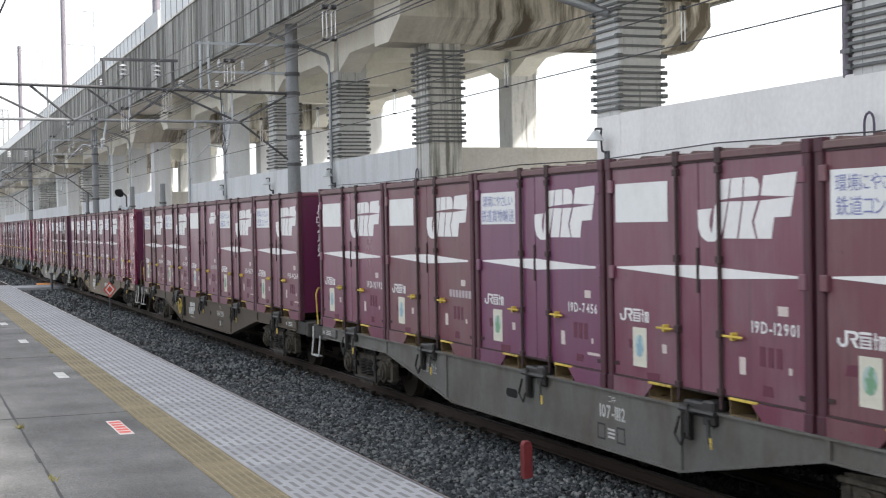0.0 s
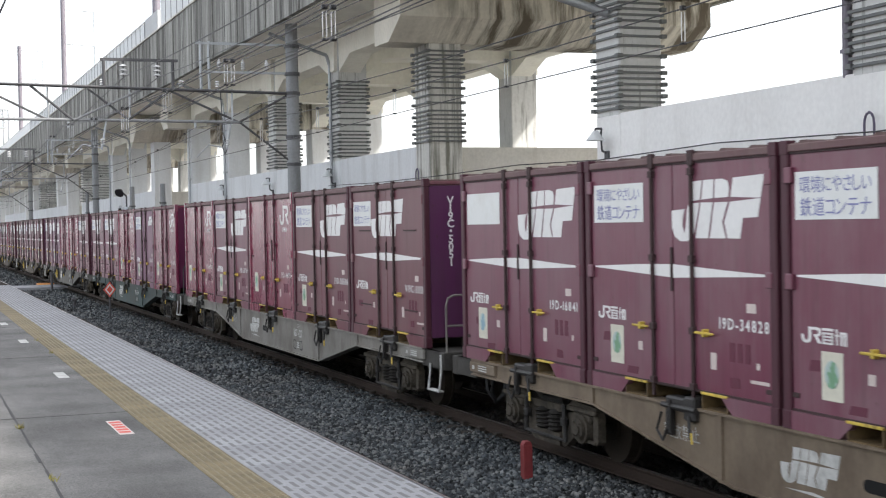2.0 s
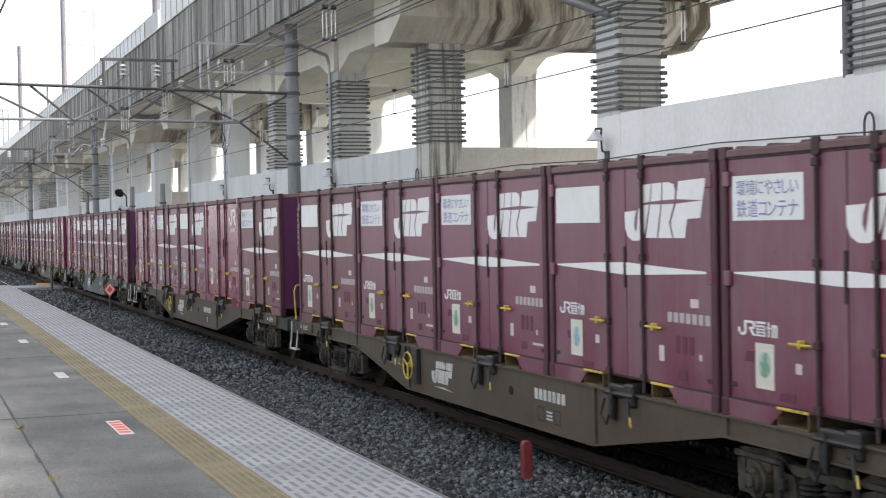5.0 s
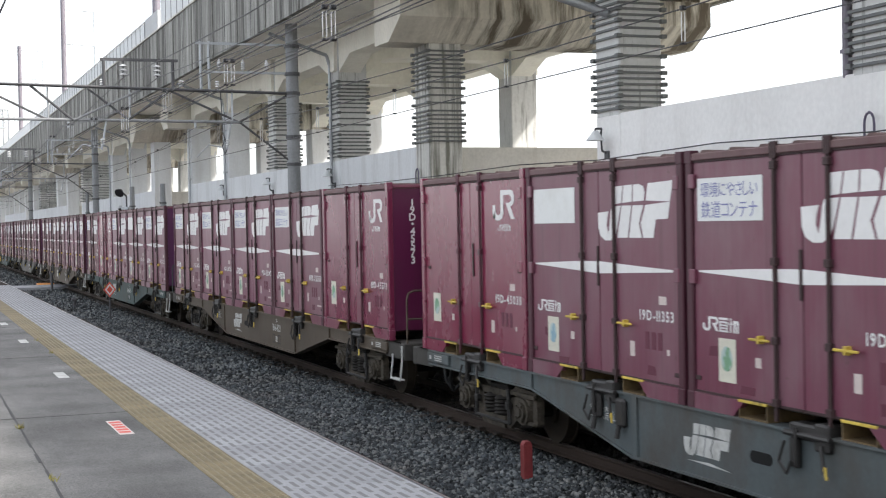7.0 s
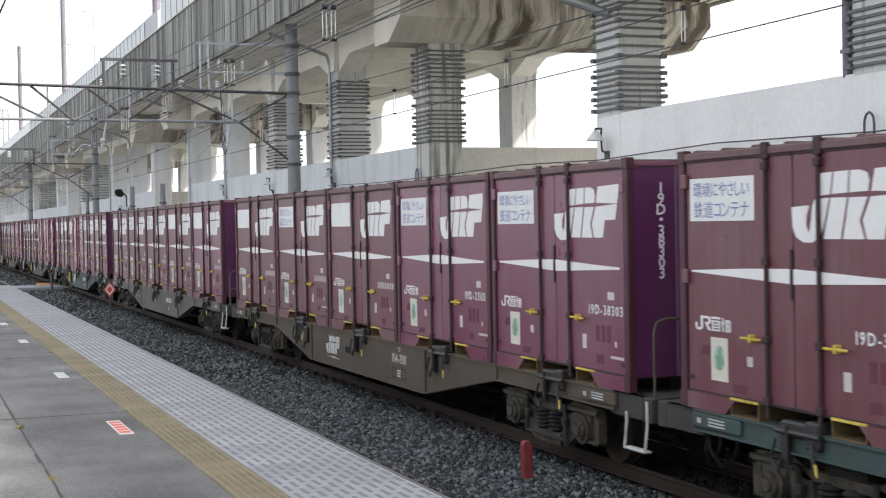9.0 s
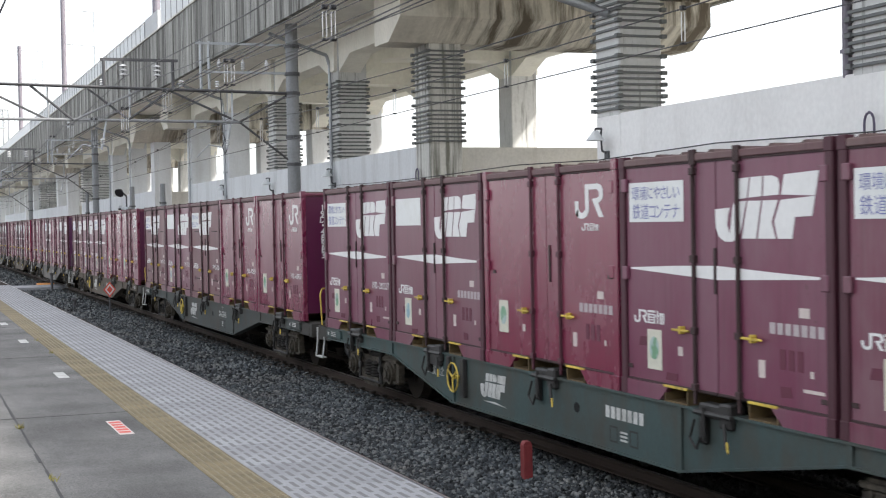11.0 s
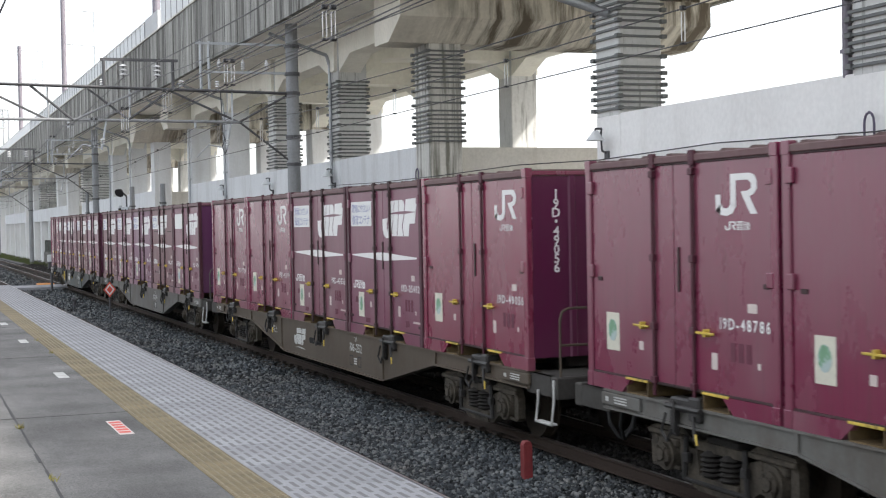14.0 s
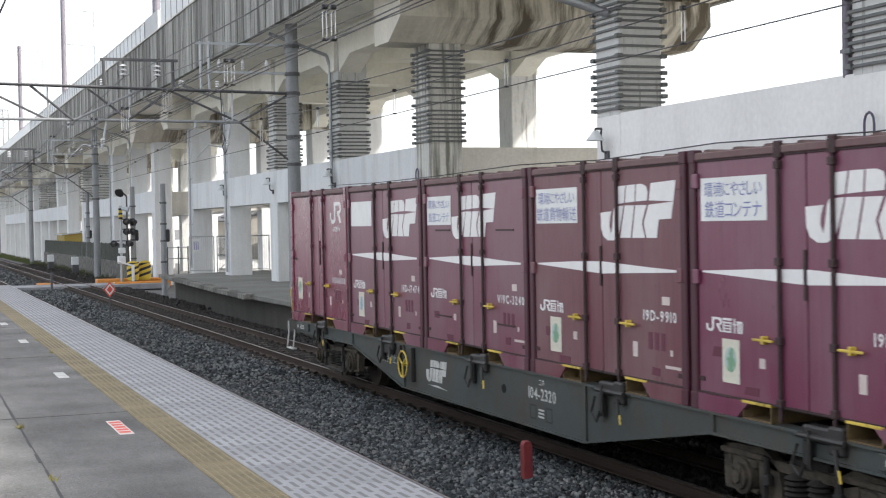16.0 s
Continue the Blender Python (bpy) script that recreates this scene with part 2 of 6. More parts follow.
leak_mask(CONCRETE_STREAKED, 4.4, 6.0)
BAND_STEEL = material("strap_steel", (0.145, 0.152, 0.150), 0.6, 0.3, grain=20, vary=0.2)
FENCE_GREY = material("fence_grey", (0.42, 0.43, 0.44), 0.6, 0.2, grain=10, vary=0.1)
FENCE_PALE = material("fence_pale", (0.66, 0.68, 0.69), 0.6, grain=6, vary=0.08)
MAST_MAUVE = material("mast_paint", (0.20, 0.185, 0.215), 0.6, 0.2, grain=8, vary=0.15)
PIPE_MAUVE = material("mauve_pipe", (0.10, 0.085, 0.13), 0.5, grain=8, vary=0.15)
PORCELAIN = material("porcelain", (0.60, 0.60, 0.60), 0.2, grain=8, vary=0.04, bump=0.0)
COLUMN_GREY = material("column_grey", (0.60, 0.605, 0.59), 0.9, grain=10, vary=0.12, stain=(0.14, 0.14, 0.12), stain_amount=0.7, stain_scale=(7.0, 7.0, 0.5), stain_cut=(0.56, 0.68))
COLUMN_STREAKED = material("streaked_column", (0.56, 0.555, 0.52), 0.9, grain=10, vary=0.14, stain=(0.10, 0.10, 0.075), stain_amount=0.85, stain_scale=(6.0, 6.0, 0.35), stain_cut=(0.46, 0.62))
OLD_TOP = material("old_platform_top", (0.16, 0.16, 0.15), 0.95, grain=15, vary=0.35, stain=(0.07, 0.078, 0.055), stain_amount=0.8, stain_scale=(0.5, 0.5, 0.5))
PAVED = material("pale_paving", (0.40, 0.392, 0.37), 0.9, grain=5, vary=0.1)
DOT_PALE = material("worn_dot", (0.26, 0.225, 0.155), 0.8, grain=40, vary=0.2)
ANTI_SLIP = material("anti_slip_rubber", (0.16, 0.16, 0.165), 0.85, grain=60, vary=0.2)
TAR = material("tar_joint", (0.025, 0.025, 0.025), 0.7, grain=30, vary=0.3)
RED_PRINT = material("red_print", (0.60, 0.09, 0.06), 0.6, grain=20, vary=0.15)
WEED = material("dry_weed", (0.22, 0.20, 0.06), 0.8, vary=0.3)
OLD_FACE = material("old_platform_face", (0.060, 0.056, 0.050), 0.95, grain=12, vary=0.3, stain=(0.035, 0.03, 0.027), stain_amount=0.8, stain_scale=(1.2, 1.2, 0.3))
OLD_KERB = material("old_kerb", (0.20, 0.195, 0.18), 0.95, grain=14, vary=0.35, stain=(0.05, 0.05, 0.04), stain_amount=0.85, stain_scale=(3, 3, 3), stain_cut=(0.4, 0.6), random_tint=0.35)
RAIL_SHINE = material("rail_shine", (0.40, 0.38, 0.36), 0.35, 0.9, grain=30, vary=0.1)
SLEEPER = material("sleeper", (0.045, 0.036, 0.03), 0.95, grain=20, vary=0.3)
BALLAST_BED = material("ballast_bed", (0.035, 0.035, 0.035), 0.95, grain=35, vary=0.5, bump=0.8)
ORANGE = material("orange_paint", (0.62, 0.24, 0.04), 0.6, grain=10, vary=0.15, stain=(0.3, 0.16, 0.08), stain_amount=0.5, stain_scale=(2, 2, 2))
YELLOW_DULL = material("dull_yellow_sheet", (0.34, 0.25, 0.06), 0.7, grain=8, vary=0.2)
YELLOW_SIGNAL = material("yellow_paint", (0.62, 0.45, 0.05), 0.5, grain=10, vary=0.1)
SIGNAL_BLACK = material("signal_black", (0.02, 0.02, 0.022), 0.5, grain=10, vary=0.2)
RED_POST = material("red_post", (0.20, 0.028, 0.03), 0.7, grain=30, vary=0.2, stain=(0.12, 0.03, 0.03), stain_amount=0.5, stain_scale=(8, 8, 8))
FENCE_GREEN = material("dull_green_fence", (0.055, 0.062, 0.052), 0.7, grain=20, vary=0.2)
WIRE = material("wire", (0.075, 0.075, 0.08), 0.5, 0.5, vary=0.1, bump=0.0)
GRASS = material("grass", (0.10, 0.12, 0.045), 0.85, grain=15, vary=0.4)


def island_tint(mat, low, high):
    """Each loose stone its own shade and a slight hue."""
    n, l = mat.node_tree.nodes, mat.node_tree.links
    b = n["Principled BSDF"]
    old = b.inputs["Base Color"].links[0].from_socket
    geo = n.new("ShaderNodeNewGeometry")
    ramp = n.new("ShaderNodeValToRGB")
    e = ramp.color_ramp.elements
    e[0].position, e[0].color = 0.0, (low * 0.95, low, low * 1.05, 1)
    e[1].position, e[1].color = 1.0, (high * 1.04, high, high * 0.94, 1)
    mid = e.new(0.55)
    mid.color = (0.92, 0.98, 1.05, 1)
    l.new(geo.outputs["Random Per Island"], ramp.inputs["Fac"])
    mul = n.new("ShaderNodeVectorMath")
    mul.operation = "MULTIPLY"
    l.new(old, mul.inputs[0])
    l.new(ramp.outputs["Color"], mul.inputs[1])
    l.new(mul.outputs[0], b.inputs["Base Color"])


island_tint(BALLAST, 0.35, 1.9)
MAST_GREY = material("mast_grey", (0.27, 0.28, 0.29), 0.7, 0.1, grain=14, vary=0.2, stain=(0.15, 0.15, 0.15), stain_amount=0.5, stain_scale=(2, 2, 0.4))

# ---- mesh helpers ----
def box(bm, x0, x1, y0, y1, z0, z1, cut=0.0):
    r = bmesh.ops.create_cube(bm, size=1.0, matrix=Matrix.LocRotScale(((x0 + x1) / 2, (y0 + y1) / 2, (z0 + z1) / 2), None, (x1 - x0, y1 - y0, z1 - z0)))
    if cut:
        bmesh.ops.bevel(bm, geom=list({e for v in r["verts"] for e in v.link_edges}), offset=cut, segments=1, affect="EDGES")
    return r["verts"]


def prism(bm, profile, axis, a, b):
    """A profile of (u, v) pairs swept along axis from a to b: axis y takes (x, z), x takes (y, z), z takes (x, y)."""
    put = {"y": lambda u, v, w: (u, w, v), "x": lambda u, v, w: (w, u, v), "z": lambda u, v, w: (u, v, w)}[axis]
    lo = [bm.verts.new(put(u, v, a)) for u, v in profile]
    hi = [bm.verts.new(put(u, v, b)) for u, v in profile]
    fs = [bm.faces.new(lo), bm.faces.new(hi)]
    k = len(profile)
    for i in range(k):
        fs.append(bm.faces.new((lo[i], lo[(i + 1) % k], hi[(i + 1) % k], hi[i])))
    bmesh.ops.recalc_face_normals(bm, faces=fs)
    return lo + hi


def rod(bm, a, b, r, sides=8, r2=None):
    a, b = Vector(a), Vector(b)
    d = b - a
    m = Matrix.Translation((a + b) / 2) @ d.to_track_quat("Z", "Y").to_matrix().to_4x4()
    return bmesh.ops.create_cone(bm, cap_ends=True, segments=sides, radius1=r, radius2=r if r2 is None else r2, depth=d.length, matrix=m)["verts"]


def pipe(bm, pts, r, sides=6):
    for a, b in zip(pts[:-1], pts[1:]):
        rod(bm, a, b, r, sides)


def lathe(bm, profile, centre, sides=10):
    """A turned body round the z axis through centre, from (radius, z) pairs."""
    rings = [[bm.verts.new((centre[0] + r * math.cos(2 * math.pi * i / sides), centre[1] + r * math.sin(2 * math.pi * i / sides), centre[2] + z)) for i in range(sides)] for r, z in profile]
    for a, b in zip(rings[:-1], rings[1:]):
        for i in range(sides):
            bm.faces.new((a[i], a[(i + 1) % sides], b[(i + 1) % sides], b[i]))
    bm.faces.new(rings[0][::-1])
    bm.faces.new(rings[-1])


def ring_x(bm, centre, big, small, n=24, m=6):
    """A tube bent to a ring that faces along x."""
    vs = [[bm.verts.new((centre[0] + small * math.sin(2 * math.pi * j / m), centre[1] + (big + small * math.cos(2 * math.pi * j / m)) * math.cos(2 * math.pi * i / n), centre[2] + (big + small * math.cos(2 * math.pi * j / m)) * math.sin(2 * math.pi * i / n))) for j in range(m)] for i in range(n)]
    for i in range(n):
        for j in range(m):
            bm.faces.new((vs[i][j], vs[(i + 1) % n][j], vs[(i + 1) % n][(j + 1) % m], vs[i][(j + 1) % m]))


def mesh_of(name, bm, mat):
    me = bpy.data.meshes.new(name)
    bm.to_mesh(me)
    bm.free()
    me.materials.append(mat)
    return me


def part(name, bm, mat, parent=None, label=""):
    ob = new(name, mesh_of(name, bm, mat))
    ob.parent = parent
    if label:
        ob["label"] = label
    return ob


def thing(name, label, category, group="", at=None, kind=""):
    ob = new(name)
    ob.empty_display_size = 0.2
    if at is not None:
        ob.matrix_basis = at
    return tagged(ob, label, category, group, kind)


def solid(name, bm, mat, label, category="", kind="", group=""):
    return tagged(part(name, bm, mat), label, category, group, kind)

# ---- ground, platforms, tracks ----
bm = bmesh.new()
box(bm, -1500, 15, -400, 2600, -1.2, -0.36)
box(bm, 15, 1500, -400, 2600, -1.2, -0.36)
solid("ground", bm, GROUND, "dark gravel ground beside the railway", "ground", "structure")
bm = bmesh.new()
box(bm, 14.6, 60, -120, 400, -0.36, -0.32)
solid("road", bm, PAVED, "sunlit grey paved road beyond the viaduct", "road", "structure")

END_Y = 47.0
bm = bmesh.new()
box(bm, -16, -6.425, -14, END_Y, -0.36, 1.1)
solid("platform", bm, ASPHALT, "grey asphalt station platform with patched joints", "platform", "structure")
bm = bmesh.new()
box(bm, -6.425, -5.30, -14, END_Y, -0.36, 1.03)
solid("platform_wall", bm, CONCRETE, "concrete platform wall", "wall", "structure")
bm = bmesh.new()
prism(bm, [(END_Y, 1.09), (END_Y + 7.0, -0.2), (END_Y + 7.0, -0.36), (END_Y, -0.36)], "x", -8.5, -5.25)
solid("platform_ramp", bm, PLATE, "pale concrete ramp at the platform end", "ramp", "structure")

# tactile tiles with rows of dots
strip = thing("tactile_paving", "faded yellow tactile tiles along the platform edge", "paving", kind="structure")
bm = bmesh.new()
box(bm, -0.164, 0.164, -0.164, 0.164, 0, 0.066, 0.003)
tile = mesh_of("tile", bm, YELLOW_TILE)
n_tiles = int((END_Y + 14) / 0.333)
for i in range(n_tiles):
    o = new("tile", tile)
    o.parent = strip
    o.location = (-6.256, END_Y - 0.18 - i * 0.333, 1.036 + random.uniform(-0.001, 0.001))
vs, fs = [], []
for iy in range(int((30 - 5) / 0.0555)):
    for ix in range(6):
        cx, cy = -6.256 - 0.14 + ix * 0.0555, 5 + iy * 0.0555
        base = len(vs)
        for r, z in ((0.0135, 1.101), (0.0085, 1.1075)):
            vs += [(cx + r * math.cos(math.pi * q / 3), cy + r * math.sin(math.pi * q / 3), z) for q in range(6)]
        fs += [(base + q, base + (q + 1) % 6, base + 6 + (q + 1) % 6, base + 6 + q) for q in range(6)]
        fs.append(tuple(base + 6 + q for q in range(6)))
me = bpy.data.meshes.new("tactile_dots")
me.from_pydata(vs, [], fs)
me.materials.append(DOT_PALE)
dots = new("tactile_dots", me)
dots.parent = strip
dots["kind"] = "stuff"

# edge slabs with dark anti-slip bars
edge = thing("platform_edge", "pale grey platform edge slabs with dark anti-slip bars", "paving", kind="structure")
bm = bmesh.new()
box(bm, -6.088, -5.217, 0.003, 0.997, 1.0, 1.104, 0.006)
slab = mesh_of("slab", bm, PLATE)
for i in range(int(END_Y + 14)):
    o = new("slab", slab)
    o.parent = edge
    o.location.y = -14 + i
vs, fs = [], []
for iy in range(int((END_Y + 6) / 0.27)):
    for ix in range(11):
        cx = -6.04 + ix * 0.0775
        cy = 4.15 + (iy - 38) * 0.27 + (0.135 if ix % 2 else 0.0)
        b0 = len(vs)
        for z, g in ((1.103, 0.0), (1.1065, 0.004)):
            vs += [(cx - 0.017 + g, cy - 0.095 + g, z), (cx + 0.017 - g, cy - 0.095 + g, z), (cx + 0.017 - g, cy + 0.095 - g, z), (cx - 0.017 + g, cy + 0.095 - g, z)]
        fs += [(b0 + 4, b0 + 5, b0 + 6, b0 + 7)] + [(b0 + q, b0 + (q + 1) % 4, b0 + 4 + (q + 1) % 4, b0 + 4 + q) for q in range(4)]
me = bpy.data.meshes.new("anti_slip_bars")
me.from_pydata(vs, [], fs)
me.materials.append(ANTI_SLIP)
bars = new("anti_slip_bars", me)
bars.parent = edge
bars["kind"] = "stuff"
bm = bmesh.new()
box(bm, -5.217, -5.195, -14, END_Y, 1.04, 1.10, 0.004)
part("edge_strip", bm, STEEL_DARK, edge, "dark metal edge strip")

# sealed joints, plates and weeds on the platform
bm = bmesh.new()
y = -13.5
while y < END_Y:
    w = random.uniform(0.006, 0.012)
    box(bm, -7.45 - w + random.uniform(-.008, .008), -7.45 + w, y, y + 0.42, 1.098, 1.1025)
    y += 0.4
solid("joint_long", bm, TAR, "dark tarred joint along the platform", "joint", "structure")
bm = bmesh.new()
for yj in (7.1, 13.55, 20.0, 26.5, 33.0):
    x = -15.0
    while x < -6.45:
        box(bm, x, x + 0.3, yj - 0.007 + random.uniform(-.006, .006), yj + 0.007, 1.098, 1.102)
        x += 0.28
solid("joint_cross", bm, TAR, "thin dark joints across the platform", "joint", "structure")
for i, y in enumerate((12.5, 17.35, 23.0, 27.55, 32.3, 37.2)):
    plate = thing("floor_marker", "white boarding marker plate on the platform" if i else "white marker plate with red print on the platform", "marker", "markers on the platform", pose(-6.64, y, 1.1))
    bm = bmesh.new()
    box(bm, -0.062, 0.062, -0.45 if i == 0 else -0.34, 0.45 if i == 0 else 0.34, 0.0, 0.004)
    part("plate", bm, WORN_WHITE if i else NOTICE_PALE, plate)
    if i == 0:
        for q in range(5):
            bm = bmesh.new()
            box(bm, -0.05, 0.05, -0.375 + q * 0.16, -0.275 + q * 0.16, 0.004, 0.0055)
            part("print_bar", bm, RED_PRINT, plate)
for x, y, n in ((-7.45, 12.9, 26), (-7.44, 10.1, 16), (-6.45, 20.5, 14), (-7.46, 17.2, 12), (-6.44, 23.0, 10)):
    bm = bmesh.new()
    for i in range(n):
        g, h = random.uniform(0, 6.28), random.uniform(0.02, 0.055)
        px, py = x + random.uniform(-.03, .03), y + random.uniform(-.09, .09)
        a = bm.verts.new((px - 0.004, py, 1.099))
        b = bm.verts.new((px + 0.004, py + 0.003, 1.099))
        c = bm.verts.new((px + math.cos(g) * 0.03, py + math.sin(g) * 0.03, 1.1 + h))
        bm.faces.new((a, b, c))
    tagged(part("weed", bm, WEED), "dry yellow-green weed growing in a platform joint", "weed")

# old platform behind the train, its edge swinging away from the track
def far_plan(inset, reach=0.0):
    return [(14.6, -30), (14.6, 69.5), (2.6 + inset, 63.0 + reach), (1.72 + inset, 46.3), (1.5 + inset, 41.0), (1.5 + inset, -30)]


bm = bmesh.new()
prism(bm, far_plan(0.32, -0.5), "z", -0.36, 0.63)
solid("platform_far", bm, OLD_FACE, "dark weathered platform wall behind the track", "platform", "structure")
bm = bmesh.new()
prism(bm, far_plan(0.0), "z", 0.63, 0.75)
solid("platform_far_top", bm, OLD_TOP, "weathered concrete platform top under the viaduct", "platform", "structure")
kerb = thing("platform_far_kerb", "crumbling pale kerb stones along the old platform edge", "kerb", kind="structure")
rk = random.Random(21)
pts = far_plan(0.0)[2:5]
for (xa, ya), (xb, yb) in zip(pts[:-1], pts[1:]):
    run = math.hypot(xb - xa, yb - ya)
    turn = math.atan2(-(xb - xa), yb - ya)
    for i in range(int(run / 0.92)):
        u = (i + 0.5) * 0.92 / run
        bm = bmesh.new()
        w, h = rk.uniform(0.40, 0.46), rk.uniform(0.028, 0.05)
        box(bm, -0.03 - rk.uniform(0, 0.03), 0.34, -w, w, -0.12, h, 0.02)
        o = part("kerb_stone", bm, OLD_KERB, kerb)
        o.matrix_basis = Matrix.Translation((xa + (xb - xa) * u, ya + (yb - ya) * u, 0.75)) @ Matrix.Rotation(turn, 4, "Z")

# tracks
for xc, y_a, y_b in ((0.0, 18.0, 118.0), (-3.75, 40.0, 118.0)):
    for s in (-1, 1):
        bm = bmesh.new()
        xr = xc + s * 0.565
        prism(bm, [(xr - .07, -.15), (xr + .07, -.15), (xr + .07, -.135), (xr + .012, -.12), (xr + .012, -.04), (xr + .034, -.025), (xr + .034, 0), (xr - .034, 0), (xr - .034, -.025), (xr - .012, -.04), (xr - .012, -.12), (xr - .07, -.135)], "y", -20, 420)
        rail = solid("rail", bm, RUST, "rusty steel running rail on ballast", "rail", "structure")
        bm = bmesh.new()
        box(bm, xr - 0.02, xr + 0.02, -20, 420, -0.001, 0.0015)
        part("running_band", bm, RAIL_SHINE, rail, "polished running band")
    bm = bmesh.new()
    box(bm, xc - 1.0, xc + 1.0, -0.12, 0.12, -0.30, -0.152, 0.012)
    for s in (-1, 1):
        for q in (-1, 1):
            box(bm, xc + s * 0.565 + q * 0.11 - 0.045, xc + s * 0.565 + q * 0.11 + 0.045, -0.07, 0.07, -0.152, -0.10, 0.01)
    sleeper = mesh_of("sleeper", bm, SLEEPER)
    bed = thing("track_sleepers", "dark weathered sleepers under the rails", "sleepers", kind="structure")
    for i in range(int((y_b - y_a) / 0.62)):
        o = new("sleeper", sleeper)
        o.parent = bed
        o.location.y = y_a + i * 0.62

# ballast: a shaped bed under loose broken stones
bm = bmesh.new()
prism(bm, [(-5.3, -0.37), (-5.3, -0.24), (-2.6, -0.22), (-1.4, -0.20), (1.25, -0.20), (1.6, -0.25), (1.95, -0.3), (1.95, -0.37)], "y", -20, 420)
solid("ballast_bed", bm, BALLAST_BED, "grey ballast bed under the tracks", "ballast", "structure")
rng = np.random.default_rng(11)


def stones(count, x_lo, x_hi, y_lo, y_hi, s_lo, s_hi):
    corner = np.array([[a, b, c] for a in (-1, 1) for b in (-1, 1) for c in (-1, 1)], float)
    quad = np.array([[0, 1, 3, 2], [4, 6, 7, 5], [0, 4, 5, 1], [2, 3, 7, 6], [0, 2, 6, 4], [1, 5, 7, 3]])
    pos = np.empty((count, 3))
    pos[:, 0] = rng.uniform(x_lo, x_hi, count)
    pos[:, 1] = rng.uniform(y_lo, y_hi, count)
    pos[:, 2] = -0.185 + rng.uniform(-0.03, 0.022, count)
    near_rail = np.minimum(abs(abs(pos[:, 0]) - 0.565), abs(abs(pos[:, 0] + 3.75) - 0.565)) < 0.1
    pos[near_rail, 2] -= 0.035
    size = rng.uniform(s_lo, s_hi, (count, 1, 1)) * rng.uniform(0.55, 1.0, (count, 1, 3))
    v = corner[None] * size * (1 + rng.uniform(-0.38, 0.3, (count, 8, 3)))
    q = rng.normal(size=(count, 4))
    q /= np.linalg.norm(q, axis=1)[:, None]
    w, x, y, z = q.T
    rot = np.stack([np.stack([1 - 2 * (y * y + z * z), 2 * (x * y - z * w), 2 * (x * z + y * w)], -1), np.stack([2 * (x * y + z * w), 1 - 2 * (x * x + z * z), 2 * (y * z - x * w)], -1), np.stack([2 * (x * z - y * w), 2 * (y * z + x * w), 1 - 2 * (x * x + y * y)], -1)], 1)
    v = np.einsum("nij,nkj->nki", rot, v) + pos[:, None]
    f = (quad[None] + 8 * np.arange(count)[:, None, None]).reshape(-1, 4)
    return v.reshape(-1, 3), f


def loose(name, label, mat, *rows):
    vv, ff, base = [], [], 0
    for row in rows:
        v, f = stones(*row)
        vv.append(v)
        ff.append(f + base)
        base += len(v)
    v, f = np.concatenate(vv), np.concatenate(ff)
    me = bpy.data.meshes.new(name)
    me.vertices.add(len(v))
    me.vertices.foreach_set("co", v.ravel())
    me.loops.add(f.size)
    me.loops.foreach_set("vertex_index", f.ravel())
    me.polygons.add(len(f))
    me.polygons.foreach_set("loop_start", np.arange(0, f.size, 4))
    me.update(calc_edges=True)
    me.materials.append(mat)
    tagged(new(name, me), label, "ballast", kind="stuff")


loose("ballast", "grey and bluish broken ballast stones between the tracks", BALLAST,
      (52000, -3.4, -0.70, 8.0, 27.0, 0.016, 0.033), (20000, -4.6, -0.75, 27.0, 52.0, 0.022, 0.042),
      (7500, -5.3, -0.8, 52.0, 84.0, 0.03, 0.05), (3000, -5.3, -0.8, 84.0, 130.0, 0.035, 0.06))
loose("track_ballast", "dark ballast between the rails, brake dust and under-train shade in its colour", BALLAST_DUST_SHADE,
      (12000, -0.70, 1.7, 10.0, 30.0, 0.022, 0.042), (8000, -0.75, 1.8, 30.0, 52.0, 0.028, 0.048),
      (4500, -0.8, 2.4, 52.0, 84.0, 0.035, 0.055), (2000, -0.8, 3.5, 84.0, 130.0, 0.04, 0.07))

# ---- viaduct: blocks of five frames, a drop-in span between blocks ----
FRONT, BACK, WIDE = 4.8, 10.85, 0.95
PERIOD, BAY = 43.6, 8.2
BLOCKS = [-8.2, 35.5, 79.1, 122.7, 166.3, 209.9, 253.5, 297.1]
BANDED = {(0, 3), (0, 4), (1, 0), (1, 1), (1, 2), (2, 3), (2, 4), (3, 2), (3, 3)}


def column_bands(col, x0, yc, half):
    """Steel straps clamped round a column, close below and above, wide in the middle."""
    zs = [5.04 + 0.1155 * i for i in range(8)] + [6.06, 6.26, 6.45, 6.61] + [6.75 + 0.1155 * i for i in range(7)]
    bm = bmesh.new()
    e = 0.045
    prism_pts = [(x0 - e, yc - half - e), (x0 + WIDE + e, yc - half - e), (x0 + WIDE + e, yc + half + e), (x0 - e, yc + half + e)]
    prism(bm, prism_pts, "z", -0.022, 0.022)
    a = mesh_of("band", bm, BAND_STEEL)
    bm = bmesh.new()
    prism(bm, prism_pts, "z", -0.022, 0.022)
    for cx, cy in ((x0 - 0.02, yc - half - 0.02), (x0 - 0.02, yc + half + 0.02), (x0 + WIDE + 0.02, yc - half - 0.02)):
        box(bm, cx - 0.065, cx + 0.065, cy - 0.065, cy + 0.065, -0.04, 0.04, 0.01)
    b = mesh_of("band_clamped", bm, BAND_STEEL)
    for i, z in enumerate(zs):
        o = new("band", b if i % 2 == 0 else a)
        o.parent = col
        o.location.z = z


